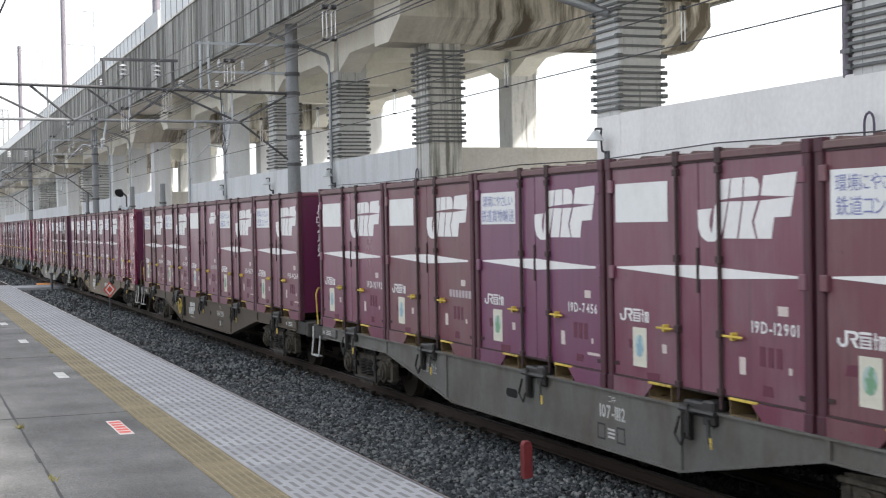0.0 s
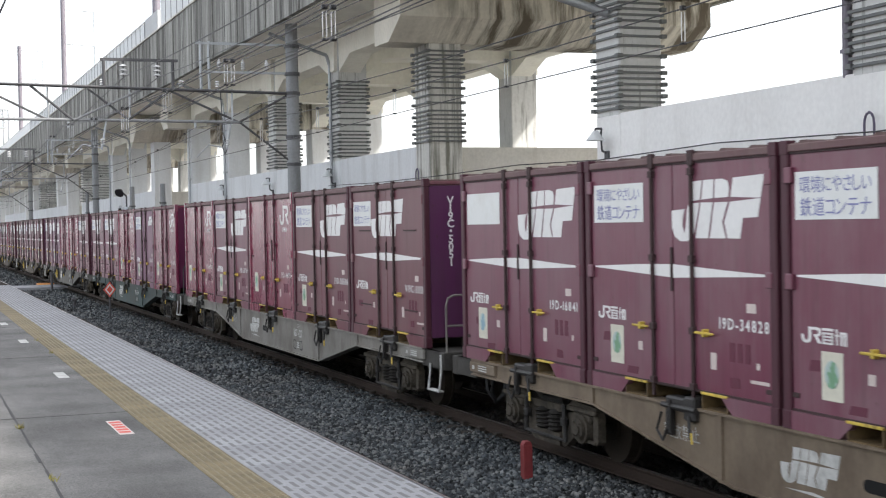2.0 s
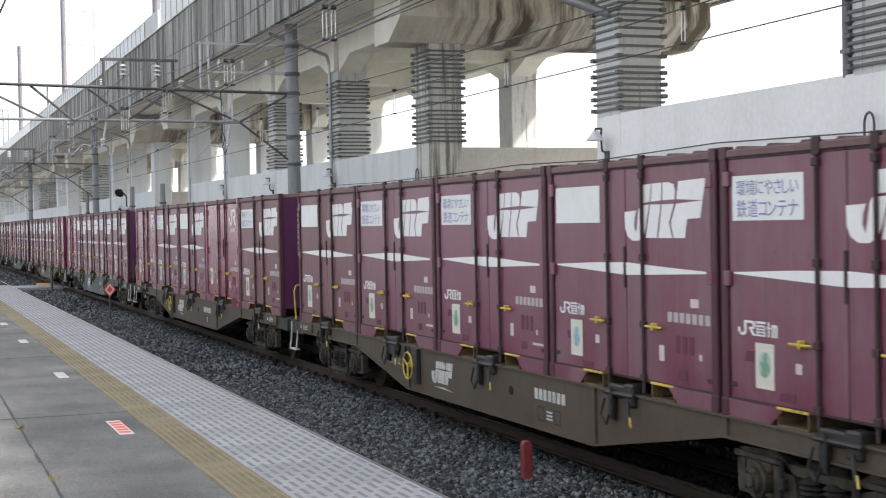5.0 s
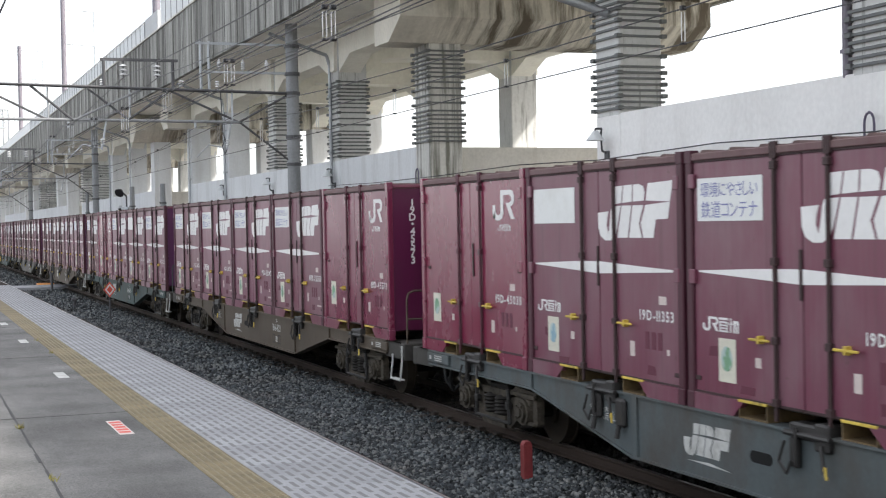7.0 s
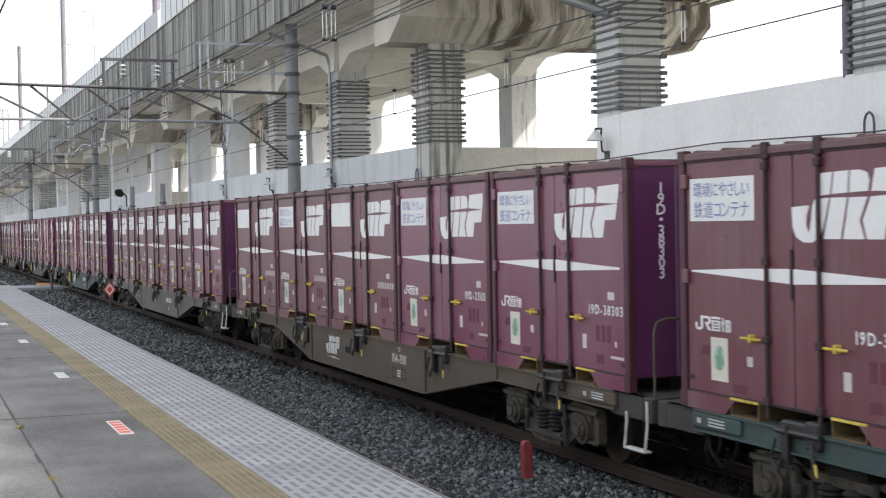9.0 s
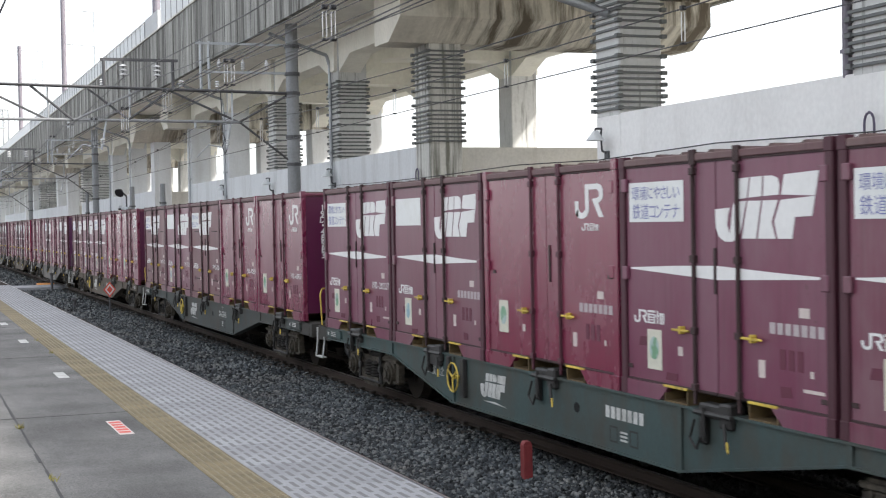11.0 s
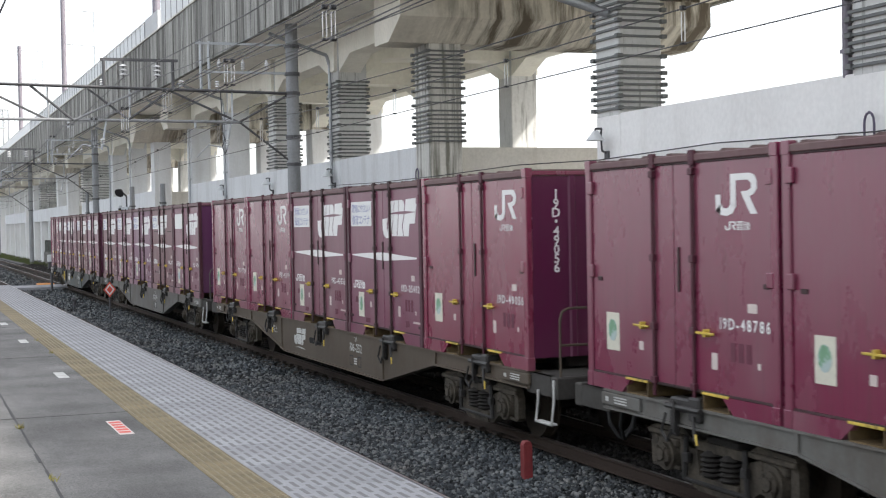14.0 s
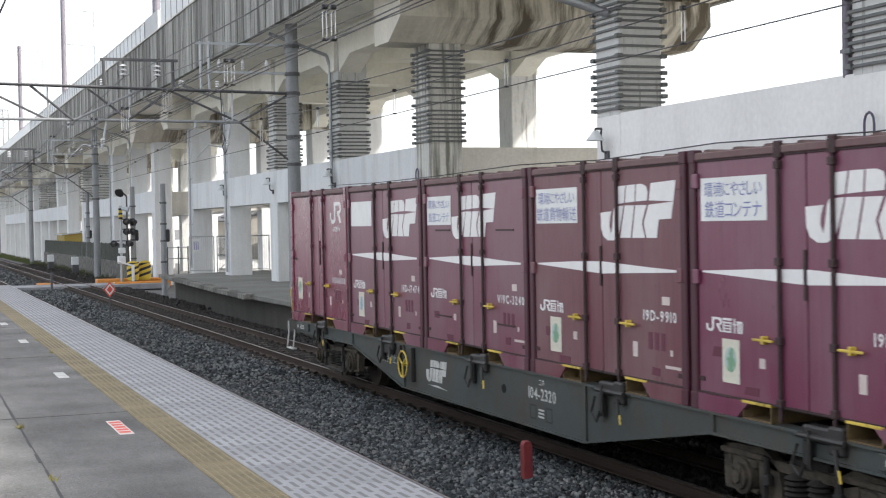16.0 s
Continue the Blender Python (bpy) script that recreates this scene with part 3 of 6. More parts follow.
for bi, y0 in enumerate(BLOCKS):
    far = bi > 3
    for k in range(5):
        end = k in (0, 4)
        half = 0.54 if bi else 0.5
        yc = y0 + 0.06 + k * BAY if bi else y0 + 0.3 + k * BAY
        for xa in (FRONT, BACK):
            bm = bmesh.new()
            box(bm, xa, xa + WIDE, yc - half, yc + half, -0.4, 9.0, 0.03)
            col = solid("column", bm, COLUMN_STREAKED if (bi, k) == (1, 0) else COLUMN_GREY if (bi, k) in BANDED else CONCRETE_WHITE, "pale concrete viaduct column" if (bi, k) not in BANDED else "concrete viaduct column wrapped in steel straps", "column", "structure")
            if (bi, k) in BANDED and xa == FRONT:
                column_bands(col, xa, yc, half)
                if (bi, k) != (1, 0):
                    bm = bmesh.new()
                    box(bm, xa - 0.006, xa + WIDE + 0.006, yc - half - 0.006, yc + half + 0.006, -0.39, 4.93, 0.03)
                    part("painted_base", bm, CONCRETE_WARM if bi == 0 else CONCRETE_WHITE, col, "pale painted lower column")
        # upper crossbeam: a ledged head at block ends, a haunched beam between
        bm = bmesh.new()
        if end:
            s = 1 if k == 0 else -1
            head = [(yc - s * 0.58, 7.64), (yc - s * 1.55, 8.19), (yc - s * 1.55, 8.86), (yc - s * 1.0, 8.86), (yc - s * 1.0, 9.095), (yc + s * 0.57, 9.095), (yc + s * 0.57, 7.64)]
            prism(bm, head, "x", FRONT - 1.12, 12.9)
        else:
            prism(bm, [(FRONT - 0.1, 9.095), (FRONT - 0.1, 7.8), (FRONT + WIDE, 7.72), (FRONT + WIDE + 0.7, 8.25), (BACK - 0.7, 8.25), (BACK, 7.72), (BACK + WIDE + 0.1, 7.8), (BACK + WIDE + 0.1, 9.095)], "y", yc - 0.42, yc + 0.42)
        solid("crossbeam", bm, CONCRETE_STREAKED if end else CONCRETE_CREAM, "concrete crossbeam streaked with rust and dark water stains" if end else "cream concrete crossbeam with haunches", "beam", "structure")
        bm = bmesh.new()
        box(bm, FRONT + WIDE - 0.01, BACK, yc - 0.32, yc + 0.32, 3.75, 4.88)
        solid("lower_crossbeam", bm, CONCRETE, "weathered concrete lower crossbeam", "beam", "structure")
        # longitudinal beams to the next frame
        if k < 4:
            ya, yb = yc + half, yc + BAY - half
            for xa in (FRONT, BACK):
                bm = bmesh.new()
                prism(bm, [(ya, 9.098), (ya, 7.74), (ya + 1.2, 8.22), (yb - 1.2, 8.22), (yb, 7.74), (yb, 9.098)], "x", xa + 0.02, xa + 0.75)
                solid("upper_girder", bm, CONCRETE_CREAM, "cream concrete edge girder with haunches", "beam", "structure")
                bm = bmesh.new()
                box(bm, xa + 0.012, xa + 0.55, ya - 0.02, yb + 0.02, 3.72, 4.94, 0.01)
                solid("lower_girder", bm, CONCRETE_WARM if bi == 0 else CONCRETE_WHITE, "pale painted concrete lower girder", "beam", "structure")
    # drop-in girders to the next block
    for xg in (5.1, 7.1, 9.4, 11.2):
        bm = bmesh.new()
        box(bm, xg, xg + 0.55, y0 + 33.6, y0 + 42.6, 8.90, 9.09)
        solid("drop_girder", bm, CONCRETE, "concrete drop-in girder", "beam", "structure")
    ya, yb = y0 - 5.39, y0 + 38.2
    bm = bmesh.new()
    box(bm, 2.5, 13.78, ya, yb, 9.1, 9.4)
    solid("deck", bm, CONCRETE_CREAM, "concrete viaduct deck slab", "deck", "structure")
    for x0, x1 in ((2.38, 2.55), (13.72, 13.89)):
        bm = bmesh.new()
        box(bm, x0, x1, ya, yb, 9.02, 11.56)
        wall = solid("parapet", bm, PARAPET, "dark water-stained concrete parapet panels", "parapet", "structure")
        if x0 < 5:
            bm = bmesh.new()
            box(bm, x0 - 0.05, x0 - 0.002, -0.06, 0.06, 9.04, 11.54, 0.012)
            rib = mesh_of("rib", bm, PARAPET)
            bm = bmesh.new()
            box(bm, x0 - 0.012, x0 - 0.001, -0.012, 0.012, 9.04, 11.54)
            seam = mesh_of("seam", bm, STEEL_DARK)
            for i in range(22):
                o = new("rib" if i % 2 == 0 else "seam", rib if i % 2 == 0 else seam)
                o.parent = wall
                o.location.y = ya + 1.0 + i * 1.97
            bm = bmesh.new()
            box(bm, x0 - 0.06, x1 + 0.05, ya, yb, 11.56, 11.63, 0.01)
            part("coping", bm, CONCRETE, wall)
# guard fence above the parapet, taller past the mast
fence = thing("guard_fence", "pale grey slatted guard fence along the viaduct", "fence", kind="structure")
for top, y_a, y_b in ((13.35, -16.0, 62.6), (12.5, 66.3, 238.0)):
    bm = bmesh.new()
    box(bm, 2.42, 2.48, -0.035, 0.035, 11.63, top)
    post = mesh_of("post", bm, MAST_GREY)
    bm = bmesh.new()
    box(bm, 2.44, 2.455, 0.05, 1.25, 11.69, top - 0.08)
    for i in range(4):
        box(bm, 2.425, 2.44, 0.12 + i * 0.3, 0.16 + i * 0.3, 11.67, top - 0.06)
    panel = mesh_of("panel", bm, FENCE_PALE)
    for i in range(int((min(y_b, 130.0) - y_a) / 1.3)):
        for name, me in (("post", post), ("panel", panel)):
            o = new(name, me)
            o.parent = fence
            o.location.y = y_a + i * 1.3
    bm = bmesh.new()
    box(bm, 2.415, 2.485, y_a, y_b, top - 0.05, top)
    part("top_rail", bm, FENCE_GREY, fence)
bm = bmesh.new()
box(bm, 2.43, 3.0, 62.8, 66.1, 11.63, 12.56, 0.02)
solid("equipment_box", bm, FENCE_GREY, "pale grey equipment box on the viaduct edge", "box")
bm = bmesh.new()
for i in range(83):
    box(bm, 2.43, 2.46, 130.2 + i * 1.3, 131.4 + i * 1.3, 11.66, 12.44)
part("far_panels", bm, FENCE_PALE, fence)["kind"] = "stuff"
# masts standing on the deck
for y, x, r, arms in ((66.0, 2.95, 0.19, (8.6, 5.2)), (105.5, 2.95, 0.20, (9.4, 6.9, 4.1)), (145.5, 2.95, 0.22, (11.3, 8.5)), (184, 2.95, 0.22, (11.3, 8.5)), (225, 2.95, 0.22, (11.3, 8.5))):
    mast = thing("deck_mast", "tall grey steel mast on the viaduct deck", "mast", "masts on the viaduct", pose(x, y, 9.4))
    bm = bmesh.new()
    rod(bm, (0, 0, 0), (0, 0, 11.8), r, 14, r * 0.85)
    part("pole", bm, MAST_MAUVE, mast)
    for z in arms:
        bm = bmesh.new()
        pipe(bm, [(0.15, 0, z + 0.1), (2.2, 0, z), (2.2, 0, z - 1.7)], 0.045)
        part("bracket", bm, STEEL, mast)
        bm = bmesh.new()
        for i in range(4):
            rod(bm, (0.35 + i * 0.09, 0, z - 0.05), (0.39 + i * 0.09, 0, z - 0.05), 0.07, 8)
        part("insulator", bm, PORCELAIN, mast)
# lamps, pipes and hoops fixed to the viaduct front
for y in (24.92, 43.75, 51.9, 60.1):
    lamp = thing("wall_lamp", "grey bracket lamp with white shade on a viaduct column", "lamp", "lamps on the viaduct", pose(FRONT, y, 4.42))
    bm = bmesh.new()
    pipe(bm, [(-0.02, 0, -0.25), (-0.14, 0, -0.2), (-0.16, 0, 0.12), (-0.14, 0, 0.24), (-0.28, 0, 0.24), (-0.28, 0, 0.18)], 0.022)
    box(bm, -0.05, 0.0, -0.08, 0.08, -0.36, -0.2, 0.01)
    part("bracket", bm, STEEL_DARK, lamp)
    bm = bmesh.new()
    rod(bm, (-0.28, 0.0, 0.0), (-0.28, 0.0, 0.10), 0.20, 14, 0.12)
    rod(bm, (-0.28, 0.0, 0.10), (-0.28, 0.0, 0.2), 0.12, 10, 0.05)
    part("shade", bm, FENCE_PALE, lamp)
for y in (16.68, 35.7):
    bm = bmesh.new()
    pts = [(FRONT - 0.12, y + 0.11, 3.7), (FRONT - 0.12, y + 0.11, 4.16)] + [(FRONT - 0.12, y + 0.11 * math.cos(g), 4.16 + 0.17 * math.sin(g)) for g in (0.5, 1.0, 1.57, 2.14, 2.64)] + [(FRONT - 0.12, y - 0.11, 4.16), (FRONT - 0.12, y - 0.11, 3.7)]
    pipe(bm, pts, 0.019)
    solid("cable_hoop", bm, PIPE_MAUVE, "dark mauve cable hoop above the girder", "hoop")
bm = bmesh.new()
rod(bm, (FRONT + 0.08, 17.42, 4.9), (FRONT + 0.08, 17.42, 8.3), 0.075, 12)
for z in (5.3, 6.4, 7.5):
    box(bm, FRONT, FRONT + 0.17, 17.25, 17.5, z - 0.03, z + 0.03)
solid("drain_pipe", bm, MAST_MAUVE, "mauve painted pipe beside a strapped column", "pipe")
for y in (43.75, 59.8, 67.8, 86.6, 95.6):
    bm = bmesh.new()
    pipe(bm, [(2.7, y + 0.1, 9.0), (FRONT - 0.2, y + 0.1, 8.35), (FRONT - 0.1, y + 0.1, 8.0), (FRONT - 0.1, y + 0.1, 0.9)], 0.055, 8)
    for z in (7.0, 5.2, 3.0):
        box(bm, FRONT - 0.18, FRONT, y + 0.03, y + 0.17, z - 0.03, z + 0.03)
    solid("drain_pipe", bm, STEEL, "grey drain pipe running down a viaduct column", "pipe")
bm = bmesh.new()
rod(bm, (4.75, 24.76, 6.93), (2.90, 25.28, 7.58), 0.09, 10)
solid("drain_pipe", bm, STEEL, "grey drain pipe slung under the viaduct deck", "pipe")

# ---- freight train ----
PITCH, SPEED, HEAD = 20.17, 23.86, 26.38
LOAD = 3.752
OUT = -1.225


def cut_glyphs(chars):
    """The built-in font's letters as flat vertex and face lists at size 1."""
    made = {}
    for ch in chars:
        cu = bpy.data.curves.new("glyph", "FONT")
        cu.body, cu.size, cu.resolution_u = ch, 1.0, 2
        cu.offset = 0.022 if ch in "0123456789DVC-・" else 0.0
        made[ch] = bpy.data.objects.new("glyph", cu)
        scene.collection.objects.link(made[ch])
    deps = bpy.context.evaluated_depsgraph_get()
    table = {}
    for ch, ob in made.items():
        me = bpy.data.meshes.new_from_object(ob.evaluated_get(deps))
        vs = [(v.co.x, v.co.y) for v in me.vertices]
        left = min(v[0] for v in vs)
        table[ch] = ([(x - left, y) for x, y in vs], [tuple(f.vertices) for f in me.polygons], max(v[0] for v in vs) - left)
        bpy.data.meshes.remove(me)
    for ob in made.values():
        cu = ob.data
        bpy.data.objects.remove(ob)
        bpy.data.curves.remove(cu)
    return table


GLYPHS = cut_glyphs(sorted(set("0123456789DVC-・コキ環境にやさしい鉄道コンテナ貨物輸送突放禁止")))


def lettering(text, size, mat, name="number", parent=None, gap=0.09, down=0.0):
    """Painted letters as one mesh in the xy plane, centred; down: the step of letters set one under another."""
    verts, faces = [], []
    cx = 0.0
    for i, ch in enumerate(text):
        vs, fs, w = GLYPHS[ch]
        ox, oy = (-w / 2 * size, -i * down) if down else (cx, 0.0)
        faces += [tuple(k + len(verts) for k in f) for f in fs]
        verts += [(ox + x * size, oy + (y - 0.36) * size, 0.0) for x, y in vs]
        cx += (w + gap) * size
    if not down:
        verts = [(x - (cx - gap * size) / 2, y, z) for x, y, z in verts]
    me = bpy.data.meshes.new(name)
    me.from_pydata(verts, [], faces)
    me.materials.append(mat)
    ob = new(name, me)
    ob.parent = parent
    return ob


def on_side(y, z, x=OUT + 0.026):
    """Pose of a flat mark on the side that faces the platform: its own x runs towards the near end."""
    return Matrix.Translation((x, y, z)) @ Matrix(((0, 0, -1, 0), (-1, 0, 0, 0), (0, 1, 0, 0), (0, 0, 0, 1)))


def on_end(x, z, y):
    return Matrix.Translation((x, y, z)) @ Matrix(((1, 0, 0, 0), (0, 0, -1, 0), (0, 1, 0, 0), (0, 0, 0, 1)))


def flat(bm, pts, x=OUT + 0.027, thick=0.003):
    """A painted patch with outline (y, z) on the platform side, a paint film thick."""
    prism(bm, pts, "x", x - thick, x)


def rect(bm, y0, y1, z0, z1, x=OUT + 0.027):
    flat(bm, [(y0, z0), (y1, z0), (y1, z1), (y0, z1)], x)


def arc(cy, cz, ry, rz, a0, a1, n=8):
    return [(cy + ry * math.cos(radians(a0 + (a1 - a0) * i / n)), cz + rz * math.sin(radians(a0 + (a1 - a0) * i / n))) for i in range(n + 1)]


def glyph_bars(bm, y0, w, z0, z1, x=OUT + 0.027):
    """One sign of lettering as plain strokes."""
    h = z1 - z0
    rect(bm, y0, y0 + w, z0 + h * 0.06, z0 + h * 0.94, x)


def sign_block(bm, y0, z0, w, h, x=OUT + 0.027):
    """Two dense signs as plain strokes: stacked bars, then slanted uprights; y0 is the end towards the near side."""
    for v0, v1 in ((0.84, 1.0), (0.62, 0.74), (0.42, 0.52), (0.22, 0.32), (0.0, 0.12)):
        rect(bm, y0 + w * 0.53, y0 + w, z0 + h * v0, z0 + h * v1, x)
    for u0, u1 in ((0.55, 0.62), (0.90, 0.97)):
        rect(bm, y0 + w * u0, y0 + w * u1, z0 + h * 0.1, z0 + h * 0.7, x)
    rect(bm, y0 + w * 0.36, y0 + w * 0.42, z0, z0 + h, x)
    rect(bm, y0 + w * 0.28, y0 + w * 0.48, z0 + h * 0.55, z0 + h * 0.66, x)
    rect(bm, y0, y0 + w * 0.27, z0 + h * 0.70, z0 + h * 0.84, x)
    for u in (0.0, 0.10, 0.20):
        flat(bm, [(y0 + w * u, z0), (y0 + w * (u + 0.06), z0), (y0 + w * (u + 0.04), z0 + h * 0.7), (y0 + w * (u - 0.02), z0 + h * 0.7)], x)


def big_mark(bm, y0, z0, w, h, x=OUT + 0.027):
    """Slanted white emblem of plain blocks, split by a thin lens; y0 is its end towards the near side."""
    def q(u, v):
        return (y0 + w * (1 - u), z0 + h * v)
    shapes = [
        [(0.0, 0.50), (0.155, 0.52), (0.135, 0.40), (0.125, 0.26), (0.15, 0.12), (0.18, 0.0), (0.10, 0.0), (0.035, 0.08), (0.005, 0.22)],
        [(0.205, 0.60), (0.325, 0.615), (0.275, 0.22), (0.245, 0.09), (0.18, 0.0), (0.15, 0.12), (0.165, 0.26), (0.185, 0.52)],
        [(0.21, 0.635), (0.225, 0.95), (0.355, 0.965), (0.33, 0.66)],
        [(0.345, 0.66), (0.37, 0.965), (0.485, 0.97), (0.475, 0.675)],
        [(0.49, 0.675), (0.50, 0.97), (0.575, 0.97), (0.63, 0.93), (0.648, 0.82), (0.635, 0.685)],
        [(0.34, 0.615), (0.47, 0.61), (0.415, 0.05), (0.275, 0.05)],
        [(0.487, 0.61), (0.63, 0.61), (0.568, 0.30), (0.605, 0.05), (0.435, 0.05)],
        [(0.66, 0.685), (0.69, 0.975), (1.0, 1.0), (0.965, 0.66), (0.93, 0.655)],
        [(0.655, 0.61), (0.93, 0.645), (0.964, 0.652), (0.935, 0.37), (0.785, 0.36), (0.755, 0.05), (0.625, 0.05), (0.592, 0.30)],
    ]
    for s in shapes:
        flat(bm, [q(u, v) for u, v in s], x)


def small_mark(bm, y0, z0, w, h, x=OUT + 0.027):
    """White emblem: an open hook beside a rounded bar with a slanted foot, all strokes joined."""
    def q(u, v):
        return (y0 + w * (1 - u), z0 + h * v)
    hook = [(0.0, 0.52), (0.13, 0.52), (0.13, 0.3), (0.2, 0.19), (0.3, 0.18), (0.37, 0.28), (0.37, 1.0), (0.5, 1.0), (0.5, 0.22), (0.42, 0.06), (0.28, 0.0), (0.12, 0.03), (0.02, 0.14)]
    for a, b in ((hook[0:3] + hook[-2:], None), ([(0.13, 0.3), (0.2, 0.19), (0.12, 0.03), (0.02, 0.14)], None), ([(0.2, 0.19), (0.3, 0.18), (0.37, 0.28), (0.5, 0.22), (0.42, 0.06), (0.28, 0.0), (0.12, 0.03)], None), ([(0.37, 0.26), (0.37, 1.0), (0.5, 1.0), (0.5, 0.22)], None)):
        flat(bm, [q(u, v) for u, v in a], x)
    flat(bm, [q(u, v) for u, v in [(0.5, 0.84), (0.5, 1.0), (0.82, 1.0), (0.78, 0.84)]], x)
    flat(bm, [q(u, v) for u, v in [(0.78, 0.84), (0.82, 1.0), (0.93, 0.95), (0.99, 0.82), (0.86, 0.76)]], x)
    flat(bm, [q(u, v) for u, v in [(0.86, 0.76), (0.99, 0.82), (0.99, 0.62), (0.86, 0.64)]], x)
    flat(bm, [q(u, v) for u, v in [(0.86, 0.64), (0.99, 0.62), (0.92, 0.5), (0.82, 0.45), (0.76, 0.58)]], x)
    flat(bm, [q(u, v) for u, v in [(0.66, 0.58), (0.76, 0.58), (0.82, 0.45), (1.0, 0.04), (0.84, 0.04), (0.62, 0.56)]], x)


SHELL = ("side_wall", "end_rail", "end_wall", "door", "corner_post", "sill", "top_rail")


def container(kind):
    """A 3.7 m side-door container. kind: R plain with small emblem, T with a slogan board, W with a blank board,
    V ventilated with slogan board, X with another slogan, S blank board and small slanted emblem, U slogan board and small slanted emblem."""
    ob = thing("container", "", "container", "containers on the train")
    a, b = 0.035, LOAD - 0.035
    bm = bmesh.new()
    crest = [(a + 0.02, 3.40), (a + 0.02, 3.478)]
    for i in range(7):
        y = a + 0.35 + i * 0.5
        crest += [(y - 0.03, 3.478), (y, 3.498), (y + 0.08, 3.498), (y + 0.11, 3.478)]
    crest += [(b - 0.02, 3.478), (b - 0.02, 3.40)]
    prism(bm, crest, "x", -1.19, 1.19)
    part("roof", bm, ROOF_DUST, ob, "dusty container roof")
    for x0, x1 in ((OUT, OUT + 0.09), (1.135, 1.225)):
        for y0, y1 in ((a, a + 0.11), (b - 0.11, b)):
            bm = bmesh.new()
            box(bm, x0, x1, y0, y1, 1.0, 3.5, 0.012)
            box(bm, x0 - 0.006, x1 + 0.006, y0 - 0.006, y1 + 0.006, 1.0, 1.16, 0.006)
            box(bm, x0 - 0.004, x1 + 0.004, y0 - 0.004, y1 + 0.004, 3.38, 3.503, 0.006)
            part("corner_post", bm, PURPLE, ob)
    for x0, x1 in ((OUT + 0.002, OUT + 0.07),):
        bm = bmesh.new()
        box(bm, x0, x1, a + 0.112, b - 0.112, 3.40, 3.47, 0.008)
        part("top_rail", bm, PURPLE, ob)
    # lower sill with forklift pockets
    for s in (1,):
        for y0, y1, t0, t1 in ((a + 0.112, 0.98, 0.0, 0.20), (2.73, b - 0.112, 0.20, 0.0)):
            bm = bmesh.new()
            xs = sorted((s * -1.222, s * -1.16))
            prism(bm, [(y0 + t0, 1.0), (y1 - t1, 1.0), (y1, 1.16), (y0, 1.16)], "x", *xs)
            part("sill", bm, PURPLE, ob)
        if s == 1:
            for y0, y1 in ((0.86, 1.32), (2.38, 2.84)):
                bm = bmesh.new()
                x0, x1 = sorted((s * -1.228, s * -0.6))
                box(bm, x0, x1, y0, y1, 1.145, 1.17, 0.004)
                part("forklift_pocket", bm, YELLOW_WORN, ob, "worn yellow forklift pocket edge")
                bm = bmesh.new()
                box(bm, x0 + 0.012, x1, y0, y0 + 0.018, 1.012, 1.145)
                box(bm, x0 + 0.012, x1, y1 - 0.018, y1, 1.012, 1.145)
                box(bm, x0 + 0.012, x1, y0, y1, 1.0, 1.014)
                part("pocket_frame", bm, YELLOW_DIRT, ob, "dirty yellow pocket frame")
    bm = bmesh.new()
    box(bm, -1.12, 1.12, a + 0.07, b - 0.07, 1.13, 1.19)
    box(bm, -0.58, 0.58, a + 0.25, b - 0.25, 1.0, 1.13)
    part("floor_frame", bm, UNDER, ob)
    # two door leaves towards the platform, one plain wall behind
    for y0, y1, yh, yr in ((a + 0.115, 1.842, 1.22, 1.46), (1.858, b - 0.115, 2.46, 2.23)):
        bm = bmesh.new()
        box(bm, OUT + 0.028, OUT + 0.075, y0, y1, 1.175, 3.385, 0.008)
        leaf = part("door", bm, PURPLE, ob)
        bm = bmesh.new()
        rod(bm, (OUT + 0.004, yr, 1.04), (OUT + 0.004, yr, 3.49), 0.020, 8)
        for z in (1.2, 1.75, 2.45, 3.3):
            box(bm, OUT - 0.022, OUT + 0.03, yr - 0.04, yr + 0.04, z - 0.035, z + 0.035, 0.006)
        box(bm, OUT - 0.012, OUT + 0.03, yr - 0.05, yr + 0.05, 3.36, 3.51, 0.006)
        part("locking_bar", bm, RED_BAR if kind == "R" else BAR_BROWN, leaf, "grimy dark locking bar")
        bm = bmesh.new()
        box(bm, OUT - 0.03, OUT - 0.008, yh - 0.16, yh + 0.16, 1.728, 1.752, 0.006)
        box(bm, OUT - 0.035, OUT + 0.03, yh - 0.022, yh + 0.022, 1.705, 1.78, 0.006)
        part("handle", bm, YELLOW_WORN, leaf, "yellow door handle")
        for z in (2.28, 3.2):
            ye = y0 if y0 < 1 else y1
            bm = bmesh.new()
            box(bm, OUT - 0.012, OUT + 0.03, ye - 0.05, ye + 0.05, z - 0.07, z + 0.07, 0.008)
            part("hinge", bm, PURPLE, leaf)
    bm = bmesh.new()
    for y in (1.87,) if kind != "R" else (1.75,):
        box(bm, OUT + 0.012, OUT + 0.03, y - 0.02, y + 0.02, 2.12, 2.56, 0.005)
    for y, z in ((3.43, 2.2), (0.24, 2.22)) if kind == "R" else ((3.55, 1.30), (0.2, 1.28)):
        box(bm, OUT + 0.016, OUT + 0.03, y - 0.05, y + 0.05, z - 0.022, z + 0.022, 0.005)
    if kind == "V":
        for y in (2.95, 0.75):
            for z in (2.74, 1.52):
                box(bm, OUT + 0.018, OUT + 0.03, y - 0.28, y + 0.28, z - 0.012, z + 0.012)
